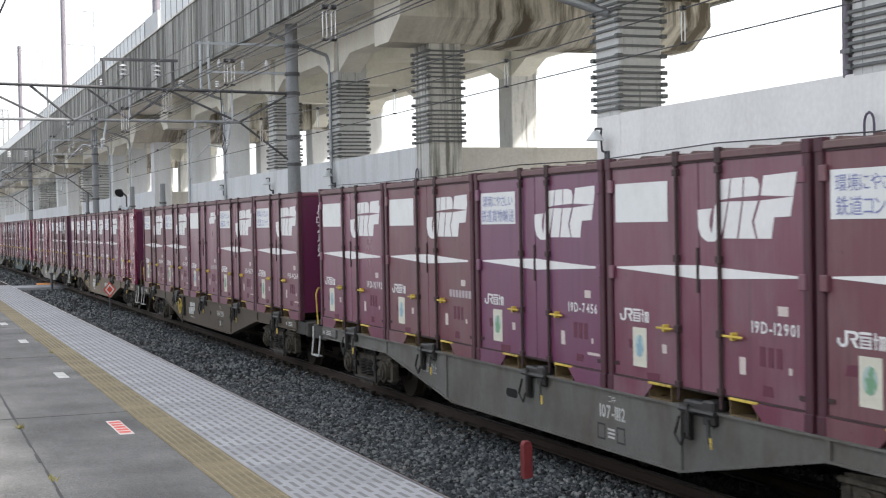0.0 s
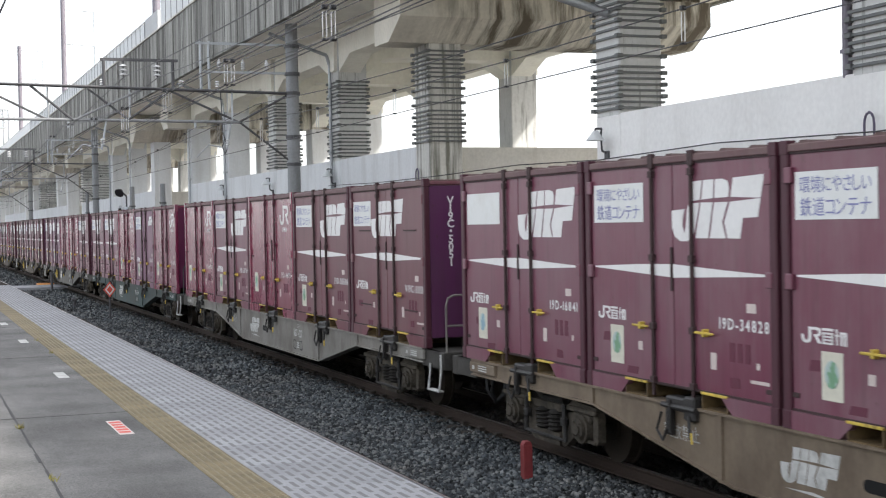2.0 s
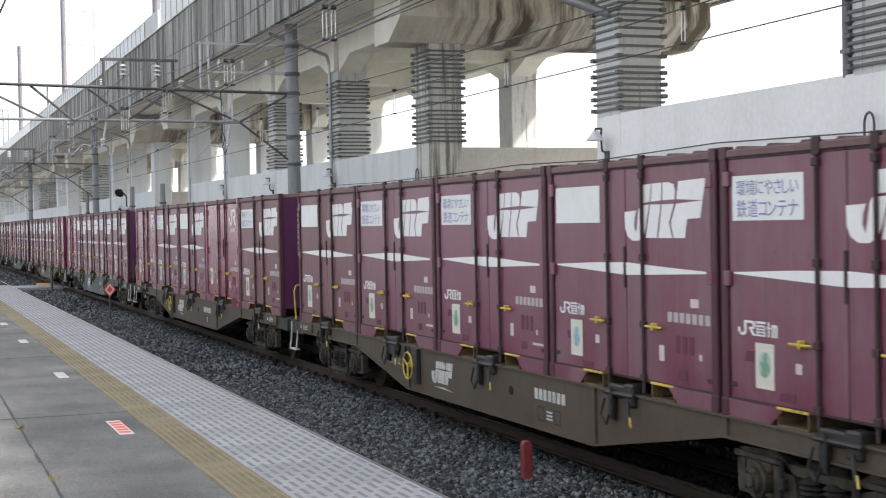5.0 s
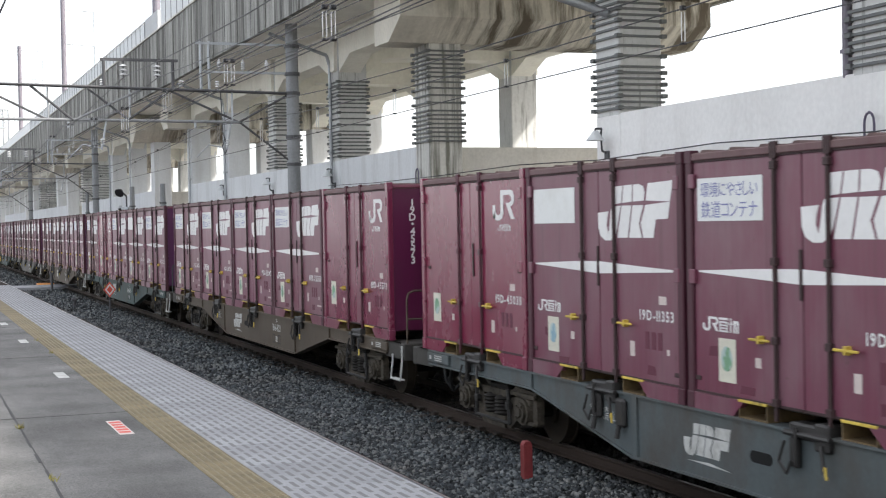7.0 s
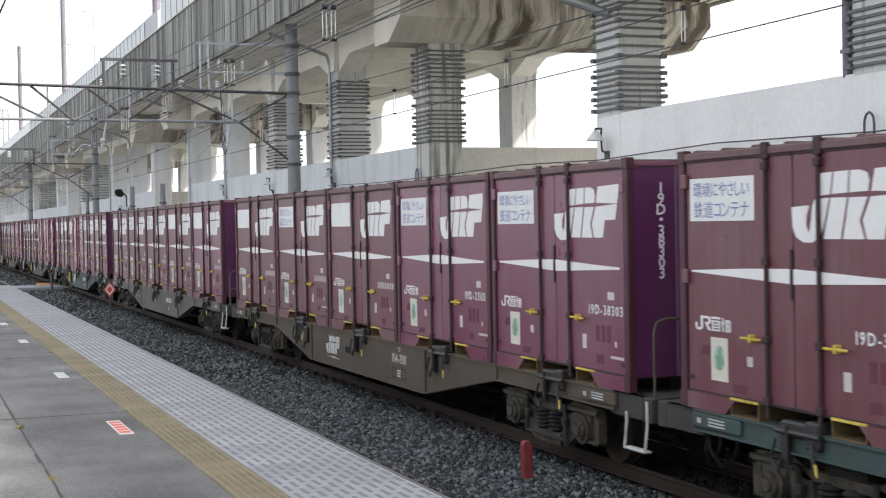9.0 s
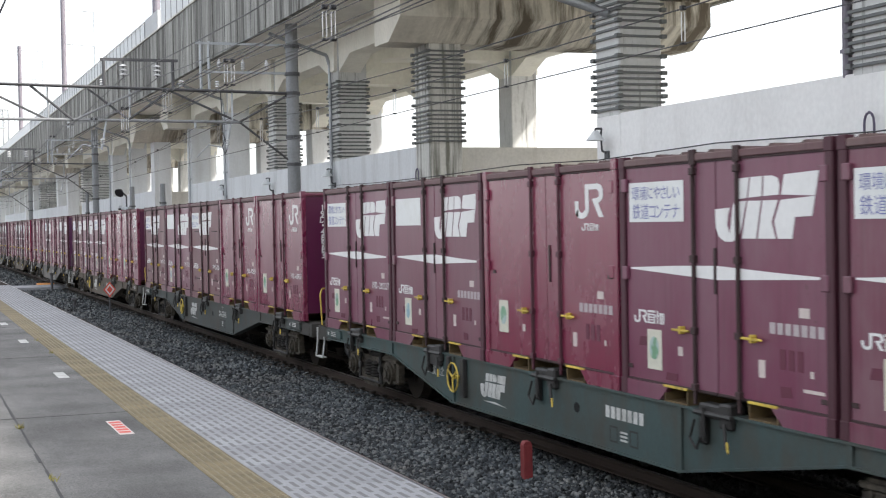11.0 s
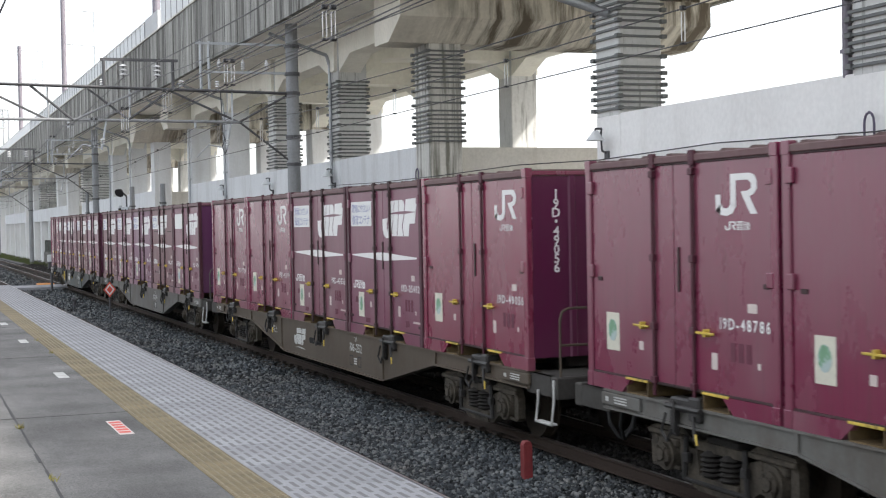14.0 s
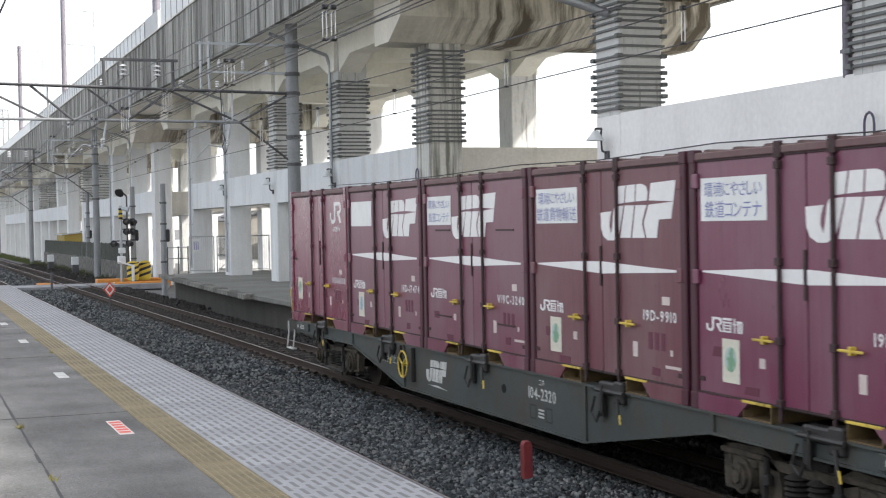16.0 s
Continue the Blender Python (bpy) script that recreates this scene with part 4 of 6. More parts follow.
    # thin dark strips stand for the shadow lines at door bottom and top
    for ya, yb in ((a + 0.12, 1.84), (1.86, b - 0.12)):
        box(bm, OUT + 0.014, OUT + 0.032, ya, yb, 1.163, 1.182)
        box(bm, OUT + 0.016, OUT + 0.032, ya, yb, 3.383, 3.398)
    part("slot", bm, BAR_BROWN, ob, "dark slots and stops, shadow lines along the doors")
    bm = bmesh.new()
    box(bm, 1.15, 1.20, a + 0.115, b - 0.115, 1.0, 3.44)
    for y in (0.7, 1.46, 2.23, 3.1):
        box(bm, 1.19, 1.222, y - 0.03, y + 0.03, 1.175, 3.385)
    part("side_wall", bm, PURPLE, ob)
    for s, y0 in ((-1, a), (1, b)):
        bm = bmesh.new()
        ys = sorted((y0 - s * 0.025, y0 - s * 0.065))
        outline = [(-1.13, y0 - s * 0.025)]
        for x in (-0.58, -0.16, 0.26, 0.68):
            outline += [(x - 0.055, y0 - s * 0.025), (x - 0.03, y0 - s * 0.004), (x + 0.03, y0 - s * 0.004), (x + 0.055, y0 - s * 0.025)]
        outline += [(1.13, y0 - s * 0.025), (1.13, y0 - s * 0.065), (-1.13, y0 - s * 0.065)]
        prism(bm, outline, "z", 1.15, 3.41)
        part("end_wall", bm, PURPLE, ob)
        for z0, z1 in ((3.41, 3.465),) if s < 0 else ():
            bm = bmesh.new()
            box(bm, -1.135, 1.135, *sorted((y0 - s * 0.001, y0 - s * 0.07)), z0, z1, 0.008)
            part("end_rail", bm, PURPLE, ob)
    # paint and boards
    bm = bmesh.new()
    if kind in "TWVX":
        if kind == "V":
            big_mark(bm, 1.02, 2.62, 1.58, 0.61)
        else:
            big_mark(bm, 0.24, 2.62, 1.62, 0.61)
        part("emblem", bm, WHITE_PAINT, ob, "white painted emblem")
        bm = bmesh.new()
        flat(bm, [(0.14, 2.31), (1.85, 2.255), (3.52, 2.325), (3.52, 2.34), (2.6, 2.375), (1.85, 2.39), (0.9, 2.35), (0.14, 2.325)])
    elif kind in "SU":
        big_mark(bm, 0.25, 2.92, 0.80, 0.30)
    else:
        small_mark(bm, 0.37, 2.86, 0.70, 0.39)
    part("stripe" if kind in "TWVX" else "emblem", bm, WHITE_PAINT, ob)
    bm = bmesh.new()
    if kind == "R":
        small_mark(bm, 0.72, 2.725, 0.19, 0.085)
        sign_block(bm, 0.50, 2.728, 0.205, 0.082)
    else:
        small_mark(bm, 3.19, 1.765, 0.28, 0.14)
        sign_block(bm, 2.85, 1.77, 0.33, 0.135)
    part("operator_mark", bm, WHITE_PAINT, ob, "small white marking")
    if kind != "R":
        bm = bmesh.new()
        y0, y1 = (2.62, 3.56) if kind == "V" else (2.43, 3.53)
        flat(bm, [(y0, 2.815), (y1, 2.815), (y1, 3.225), (y0, 3.225)], OUT + 0.026, 0.004)
        board = part("board", bm, WHITE_BOARD, ob, "white board" if kind in "WS" else "white board with blue slogan in two lines")
        if kind in "TVUX":
            for line, z in (("環境にやさしい", 3.11), ("鉄道貨物輸送" if kind == "X" else "鉄道コンテナ", 2.92)):
                tx = lettering(line, (0.155 if z > 3 else 0.175) * (0.86 if kind == "V" else 1.0), BLUE_PRINT, "slogan", board)
                tx.matrix_basis = on_side((y0 + y1) / 2, z, OUT + 0.019)
    bm = bmesh.new()
    ey, ez = (2.99, 1.43) if kind == "R" else (2.88, 1.30)
    if kind != "V":
        rect(bm, ey + 0.02, ey + 0.31, ez, ez + 0.41)
        card = part("eco_label", bm, LABEL_CARD, ob, "white label with a green and blue picture")
        bm = bmesh.new()
        flat(bm, arc(ey + 0.17, ez + 0.22, 0.095, 0.12, 0, 360, 12)[:-1], OUT + 0.0225)
        part("picture", bm, ECO_BLUE if kind in "WS" else ECO_GREEN, card)
    bm = bmesh.new()
    rect(bm, 0.40, 0.55, 1.97, 2.055)
    rect(bm, 1.07, 1.17, 1.40, 1.56)
    rect(bm, 2.49, 2.58, 1.48, 1.57)
    rect(bm, 0.35, 0.40, 1.46, 1.52)
    if kind in "TVX":
        rect(bm, 0.2, 0.5, 1.33, 1.36)
    part("notice", bm, NOTICE_PALE, ob, "small white notice stickers")
    bm = bmesh.new()
    for i in range(3):
        for yy, zz in ((0.55, 1.6),):
            rect(bm, yy + i * 0.13 - 0.05, yy + i * 0.13 + 0.03, zz - 0.1, zz + 0.08, OUT + 0.0272)
    rt = random.Random(ord(kind))
    for cy, cz, w, h in ((3.22, 1.55, 0.10, 0.05), (0.74, 1.30, 0.08, 0.045), (2.76, 1.24, 0.12, 0.04))[: 1 if kind == "R" else 3]:
        cy, cz = cy + rt.uniform(-0.06, 0.06), cz + rt.uniform(-0.03, 0.03)
        flat(bm, [(cy + a1 * w * rt.uniform(0.8, 1.2), cz + b1 * h * rt.uniform(0.8, 1.2)) for a1, b1 in ((-1, -1), (1, -1), (1, 1), (-1, 1))], OUT + 0.0271)
    part("faded_patch", bm, FADED, ob, "faded old paint and touched-up patches")
    return ob


def number_on(ob, code):
    """Serial number on the side and down the near end; bars where nobody could read it."""
    if code:
        tx = lettering(code, 0.150, WHITE_PAINT, "serial_number", ob, 0.19)
        tx.matrix_basis = on_side(0.60 if len(code) < 10 else 0.63, 1.855, OUT + 0.022)
        tx = lettering(code.replace("-", "・"), 0.165, WHITE_PAINT, "end_number", ob, down=0.114)
        tx.matrix_basis = on_end(-0.80, 3.18, 0.056)
    else:
        bm = bmesh.new()
        for i in range(8):
            glyph_bars(bm, 0.08 + i * 0.118, 0.085, 1.80, 1.915)
        part("serial_number", bm, HALF_WHITE, ob)
        bm = bmesh.new()
        for i in range(9):
            box(bm, -0.84, -0.76, 0.053, 0.0575, 3.14 - i * 0.114, 3.22 - i * 0.114)
        part("end_number", bm, HALF_WHITE, ob)


# ---- wagons ----
DECK_LOW, BELLY = 0.80, 0.34


def bogie_parts(parent, yc):
    """Pedestal bogie: arched frame over two axle boxes, a deep web between them with a window for the springs."""
    ring = thing("bogie", "", "")
    ring.parent = parent
    ring.matrix_basis = pose(0, yc, 0)
    for s in (-1, 1):
        xs = sorted((s * 0.94, s * 1.04))
        bm = bmesh.new()
        prism(bm, [(-1.31, 0.56), (-1.25, 0.69), (-0.66, 0.72), (-0.48, 0.63), (0.48, 0.63), (0.66, 0.72), (1.25, 0.69), (1.31, 0.56), (1.16, 0.60), (0.74, 0.60), (0.5, 0.54), (-0.5, 0.54), (-0.74, 0.60), (-1.16, 0.60)], "x", *xs)
        for g in (-1, 1):
            prism(bm, [(g * 1.31, 0.575), (g * 1.30, 0.30), (g * 1.24, 0.26), (g * 1.18, 0.28), (g * 1.18, 0.60)], "x", *xs)
            prism(bm, [(g * 0.735, 0.60), (g * 0.71, 0.30), (g * 0.47, 0.15), (g * 0.35, 0.15), (g * 0.35, 0.29), (g * 0.41, 0.55), (g * 0.55, 0.62)], "x", *xs)
        prism(bm, [(-0.36, 0.14), (0.36, 0.14), (0.36, 0.29), (-0.36, 0.29)], "x", *sorted((s * 0.93, s * 1.07)))
        for g in (-1, 1):
            rod(bm, (s * 1.04, g * 0.73, 0.30), (s * 1.04, g * 1.25, 0.28), 0.022, 6)
            box(bm, *sorted((s * 1.03, s * 1.085)), g * 0.95 - 0.36, g * 0.95 + 0.36, 0.605, 0.66, 0.012)
        part("side_frame", bm, BOGIE_DIRT, ring, "cast bogie frame caked in brown dust")
        for y in (-0.95, 0.95):
            bm = bmesh.new()
            rod(bm, (s * 0.50, y, 0.405), (s * 0.61, y, 0.405), 0.33, 24)
            rod(bm, (s * 0.47, y, 0.405), (s * 0.50, y, 0.405), 0.43, 28)
            rod(bm, (s * 0.50, y, 0.405), (s * 0.63, y, 0.405), 0.405, 28)
            rod(bm, (s * 0.63, y, 0.405), (s * 0.68, y, 0.405), 0.15, 14)
            part("wheel", bm, WHEEL_STEEL, ring, "dark steel wheel with a shiny tread")
        if s > 0:
            continue
        for y in (-0.95, 0.95):
            bm = bmesh.new()
            rod(bm, (-0.90, y, 0.42), (-1.09, y, 0.42), 0.17, 18)
            box(bm, -1.06, -0.92, y - 0.2, y + 0.2, 0.50, 0.60, 0.02)
            rod(bm, (-1.09, y, 0.42), (-1.13, y, 0.42), 0.125, 16)
            rod(bm, (-1.13, y, 0.42), (-1.155, y, 0.42), 0.07, 6)
            for k in range(4):
                g = math.pi * (0.25 + 0.5 * k)
                rod(bm, (-1.13, y + 0.1 * math.cos(g), 0.42 + 0.1 * math.sin(g)), (-1.15, y + 0.1 * math.cos(g), 0.42 + 0.1 * math.sin(g)), 0.017, 6)
            part("axle_box", bm, BOGIE_DIRT, ring, "round-capped axle box")
        for y in (-0.17, 0.17):
            bm = bmesh.new()
            lathe(bm, [(0.06, 0.29)] + [(0.13 if i % 2 else 0.095, 0.30 + i * 0.024) for i in range(11)] + [(0.06, 0.56)], (-1.0, y, 0), 12)
            part("spring", bm, UNDER, ring, "dark coil spring")
        bm = bmesh.new()
        for y in (-0.52, 0.52):
            rod(bm, (-1.09, y, 0.66), (-1.09, y * 1.08, 0.22), 0.028, 6)
            box(bm, -1.12, -1.05, y - 0.05, y + 0.05, 0.40, 0.50, 0.012)
        rod(bm, (-1.09, -0.56, 0.23), (-1.09, 0.56, 0.23), 0.022, 6)
        part("brake_rigging", bm, LOCK_DARK, ring, "greasy brake rods and hangers")
    for y in (-0.95, 0.95):
        bm = bmesh.new()
        rod(bm, (-0.9, y, 0.405), (0.9, y, 0.405), 0.07, 10)
        part("axle", bm, UNDER, ring)
    bm = bmesh.new()
    box(bm, -1.0, 0.95, -0.28, 0.28, 0.56, 0.70, 0.02)
    part("bolster", bm, UNDER, ring)


def wagon(paint, style):
    """A 20 m container flat wagon with fish-bellied side sills on two bogies."""
    ob = thing("container_wagon", "", "wagon", "wagons of the train")
    y0, y1 = -0.42, 19.37
    lo, hi = (6.3, 12.5) if style in (104, 105) else (6.0, 12.2)
    for s in (-1, 1):
        bm = bmesh.new()
        xs = sorted((s * 1.205, s * 1.15))
        prism(bm, [(0.35, 0.985), (0.35, DECK_LOW), (3.65, DECK_LOW), (lo, BELLY), (hi, BELLY), (15.0, DECK_LOW), (18.6, DECK_LOW), (18.6, 0.985)], "x", *xs)
        sill = part("side_sill", bm, paint, ob)
        bm = bmesh.new()
        xf = sorted((s * 1.235, s * 1.05))
        box(bm, *xf, 0.35, 18.6, 0.975, 1.0)
        prism(bm, [(3.65, DECK_LOW), (lo, BELLY), (hi, BELLY), (15.0, DECK_LOW), (15.0, DECK_LOW - 0.025), (hi, BELLY - 0.025), (lo, BELLY - 0.025), (3.65, DECK_LOW - 0.025)], "x", *xf)
        for q0, q1 in ((0.35, 3.65), (15.0, 18.6)):
            box(bm, *xf, q0, q1, DECK_LOW - 0.02, DECK_LOW + 0.005)
        part("flange", bm, paint, sill)
        if s < 0:
            for y in (3.6, 6.28 if style in (104, 105) else 6.0, 12.42, 15.05):
                bm = bmesh.new()
                zb = BELLY if 5 < y < 13 else DECK_LOW
                box(bm, -1.232, -1.20, y - 0.035, y + 0.035, zb, 0.98)
                part("web_stiffener", bm, paint, sill)
            bm = bmesh.new()
            if style == 104:
                flat(bm, arc(8.6, 0.70, 0.075, 0.06, 0, 360, 12)[:-1], -1.2035)
            for yh in ((10.13,) if style == 105 else (10.2, 9.72) if style == 106 else () if style == 104 else (10.15,)):
                flat(bm, arc(yh + 0.12, 0.67, 0.06, 0.055, -90, 90, 6) + arc(yh - 0.12, 0.67, 0.06, 0.055, 90, 270, 6), -1.2035)
            part("hole", bm, BLACK_GAP, sill, "dark oval opening")
            bm = bmesh.new()
            if style not in (107, 108) or paint is not WAGON_PAINTS["grey"]:
                big_mark(bm, 10.62, 0.52, 0.85, 0.34, -1.2035)
                flat(bm, [(10.62, 0.455), (11.4, 0.47), (11.0, 0.49)], -1.2035)
                part("emblem", bm, WORN_WHITE, sill, "worn white emblem")
            tx = lettering("突放禁止", 0.17, WORN_WHITE, "lettering", sill)
            tx.matrix_basis = on_side(13.15, 0.72, -1.2065)
            for yb in (7.17, 7.62):
                bm = bmesh.new()
                for q in ((yb, yb + 0.02, 0.42, 0.60), (yb + 0.16, yb + 0.18, 0.42, 0.60), (yb, yb + 0.18, 0.42, 0.44), (yb, yb + 0.18, 0.58, 0.60)):
                    rect(bm, *q, -1.2035)
                part("stencil_frame", bm, STENCIL_DARK, sill, "dark stencilled square")
            bm = bmesh.new()
            for i in range(3):
                rect(bm, 7.40, 7.56, 0.455 + i * 0.042, 0.478 + i * 0.042, -1.2035)
            part("stencil", bm, WORN_WHITE, sill)
    bm = bmesh.new()
    box(bm, -0.28, 0.28, y0, y1, 0.62, 0.97)
    for i in range(18):
        y = 0.6 + i * 1.05
        box(bm, -1.15, 1.15, y, y + 0.12, 0.80, 0.97)
    part("centre_sill", bm, UNDER, ob, "dusty centre sill and cross members")
    bm = bmesh.new()
    box(bm, -0.45, 0.45, 7.0, 8.6, 0.30, 0.72, 0.05)
    part("brake_gear", bm, UNDER, ob)
    bm = bmesh.new()
    rod(bm, (-0.5, 10.4, 0.55), (-0.5, 12.0, 0.55), 0.19, 14)
    part("air_tank", bm, UNDER, ob)
    for yb in (2.375, 16.575):
        bogie_parts(ob, yb)
    for s, ye in ((-1, y0), (1, y1)):
        bm = bmesh.new()
        ys = sorted((ye, ye - s * 0.18))
        box(bm, -1.2, 1.2, *ys, 0.72, 0.985, 0.015)
        ys = sorted((ye - s * 0.18, ye - s * 0.87))
        box(bm, -1.2, -1.12, *ys, 0.74, 0.985)
        box(bm, 1.12, 1.2, *ys, 0.74, 0.985)
        box(bm, -1.2, 1.2, *ys, 0.955, 0.985)
        part("end_beam", bm, END_SHADE_GRIME, ob, "grimy end beam and platform darkened for shade")
        bm = bmesh.new()
        box(bm, -0.12, 0.12, *sorted((ye, ye + s * 0.17)), 0.70, 0.92, 0.03)
        box(bm, -0.2, 0.2, *sorted((ye + s * 0.02, ye + s * 0.09)), 0.66, 0.96, 0.03)
        part("coupler", bm, UNDER, ob)
        bm = bmesh.new()
        pipe(bm, [(0.55, ye, 0.75), (0.56, ye + s * 0.12, 0.45), (0.45, ye + s * 0.2, 0.3), (0.3, ye + s * 0.24, 0.42), (0.28, ye + s * 0.25, 0.62)], 0.025)
        part("brake_hose", bm, RUBBER, ob, "black rubber brake hose")
        bm = bmesh.new()
        pipe(bm, [(-0.55, ye, 0.75), (-0.56, ye + s * 0.1, 0.42), (-0.47, ye + s * 0.18, 0.25), (-0.33, ye + s * 0.22, 0.36), (-0.28, ye + s * 0.23, 0.6)], 0.025)
        part("brake_hose", bm, RUBBER, ob, "black rubber brake hose")
        bm = bmesh.new()
        yk = 0.72 if s < 0 else 18.2
        box(bm, -1.245, -1.20, yk - 0.42, yk + 0.42, 0.83, 0.965, 0.008)
        plate = part("side_plate", bm, paint, ob)
        bm = bmesh.new()
        for i in range(3):
            rect(bm, yk - 0.16, yk + 0.12, 0.86 + i * 0.03, 0.875 + i * 0.03, -1.2465)
        rect(bm, yk + 0.25, yk + 0.32, 0.87, 0.92, -1.2465)
        part("stencil", bm, WORN_WHITE, plate)
        manned = (s > 0) == (style in (104, 108))
        if not manned:
            continue
        bm = bmesh.new()
        ya, yb = ye - s * 0.06, ye - s * 0.50
        pipe(bm, [(-1.215, ya, 0.95), (-1.215, ya, 0.70), (-1.25, ya, 0.42), (-1.25, yb, 0.42), (-1.215, yb, 0.70), (-1.215, yb, 0.80)], 0.017)
        box(bm, -1.27, -1.17, *sorted((ya, yb)), 0.41, 0.435, 0.006)
        part("step", bm, WORN_WHITE, ob, "worn white footstep loop")
        bm = bmesh.new()
        yq = ye - s * 0.06
        if s < 0:
            inner = -0.66 if style == 105 else -0.14
            pipe(bm, [(-1.12, yq, 0.98), (-1.12, yq, 1.66), (-1.09, yq, 1.76), (-1.0, yq, 1.80), (inner - 0.06, yq, 1.80), (inner, yq, 1.72), (inner, yq, 0.98)], 0.016, 8)
            if style != 105:
                pipe(bm, [(-1.12, yq, 1.36), (inner, yq, 1.36)], 0.016, 8)
            part("handrail", bm, paint, ob, "tubular end handrail")
        else:
            pipe(bm, [(-1.12, yq, 0.98), (-1.15, yq, 1.55), (-1.11, yq, 1.66), (-0.95, yq, 1.68), (-0.88, yq, 1.60), (-0.80, yq, 0.98)], 0.016, 8)
            part("handrail", bm, YELLOW_WORN, ob, "yellow tubular end handrail")
    for k in range(5):
        yc = k * LOAD + 1.86
        bm = bmesh.new()
        box(bm, -1.27, -1.08, yc - 0.30, yc - 0.10, 0.86, 1.10, 0.02)
        box(bm, -1.25, -1.1, yc - 0.14, yc + 0.28, 0.93, 1.07, 0.02)
        rod(bm, (-1.29, yc + 0.12, 1.04), (-1.29, yc + 0.12, 0.72), 0.02)
        rod(bm, (-1.28, yc - 0.22, 0.92), (-1.31, yc - 0.30, 0.70), 0.018)
        rod(bm, (-1.27, yc - 0.34, 0.98), (-1.27, yc + 0.30, 0.98), 0.028, 8)
        box(bm, -1.26, -1.21, yc + 0.14, yc + 0.26, 0.68, 0.94, 0.01)
        pipe(bm, [(-1.28, yc + 0.3, 0.9), (-1.30, yc + 0.36, 0.72), (-1.29, yc + 0.26, 0.62), (-1.28, yc + 0.2, 0.74)], 0.014, 5)
        lock = part("container_lock", bm, LOCK_DARK, ob, "greasy black container lock")
        bm = bmesh.new()
        rod(bm, (-1.30, yc - 0.30, 0.76), (-1.315, yc - 0.34, 0.66), 0.012)
        part("lever", bm, YELLOW_WORN, lock, "yellow lever tip")
    if style == 105:
        for q in ((12.6, 12.8, 0.62), (13.15, 13.35, 0.66)):
            bm = bmesh.new()
            box(bm, -1.275, -1.206, q[0], q[1], q[2], 0.93, 0.03)
            rod(bm, (-1.27, q[0] + 0.1, q[2] + 0.02), (-1.30, q[0] + 0.1, q[2] - 0.12), 0.03, 8)
            part("brake_bracket", bm, LOCK_DARK, ob)
    if style == 104:
        bm = bmesh.new()
        cy, cz, x = 12.25, 0.70, -1.30
        ring_x(bm, (x, cy, cz), 0.20, 0.013)
        for i in range(3):
            g = 2 * math.pi * i / 3 + 0.5
            rod(bm, (x, cy, cz), (x, cy + 0.2 * math.cos(g), cz + 0.2 * math.sin(g)), 0.014)
        rod(bm, (x, cy, cz), (-1.2, cy, cz), 0.03)
        part("handwheel", bm, YELLOW_WORN, ob, "yellow brake handwheel")
        for q in ((11.93, 12.05, 0.45), (12.45, 12.57, 0.55), (12.85, 13.3, 0.80)):
            bm = bmesh.new()
            box(bm, -1.275, -1.206, q[0], q[1], q[2], 0.97, 0.01)
            part("brake_bracket", bm, LOCK_DARK, ob)
    return ob


def wagon_number(ob, code):
    if code:
        tx = lettering(code, 0.20, WORN_WHITE, "wagon_number", ob)
        tx.matrix_basis = on_side(7.45, 0.745, -1.2065)
        tx = lettering("コキ", 0.10, WORN_WHITE, "wagon_class", ob)
        tx.matrix_basis = on_side(7.45, 0.885, -1.2065)
    else:
        bm = bmesh.new()
        for i in range(7):
            rect(bm, 7.05 + i * 0.125, 7.14 + i * 0.125, 0.68, 0.81, -1.2035)
        part("wagon_number", bm, WORN_WHITE, ob)


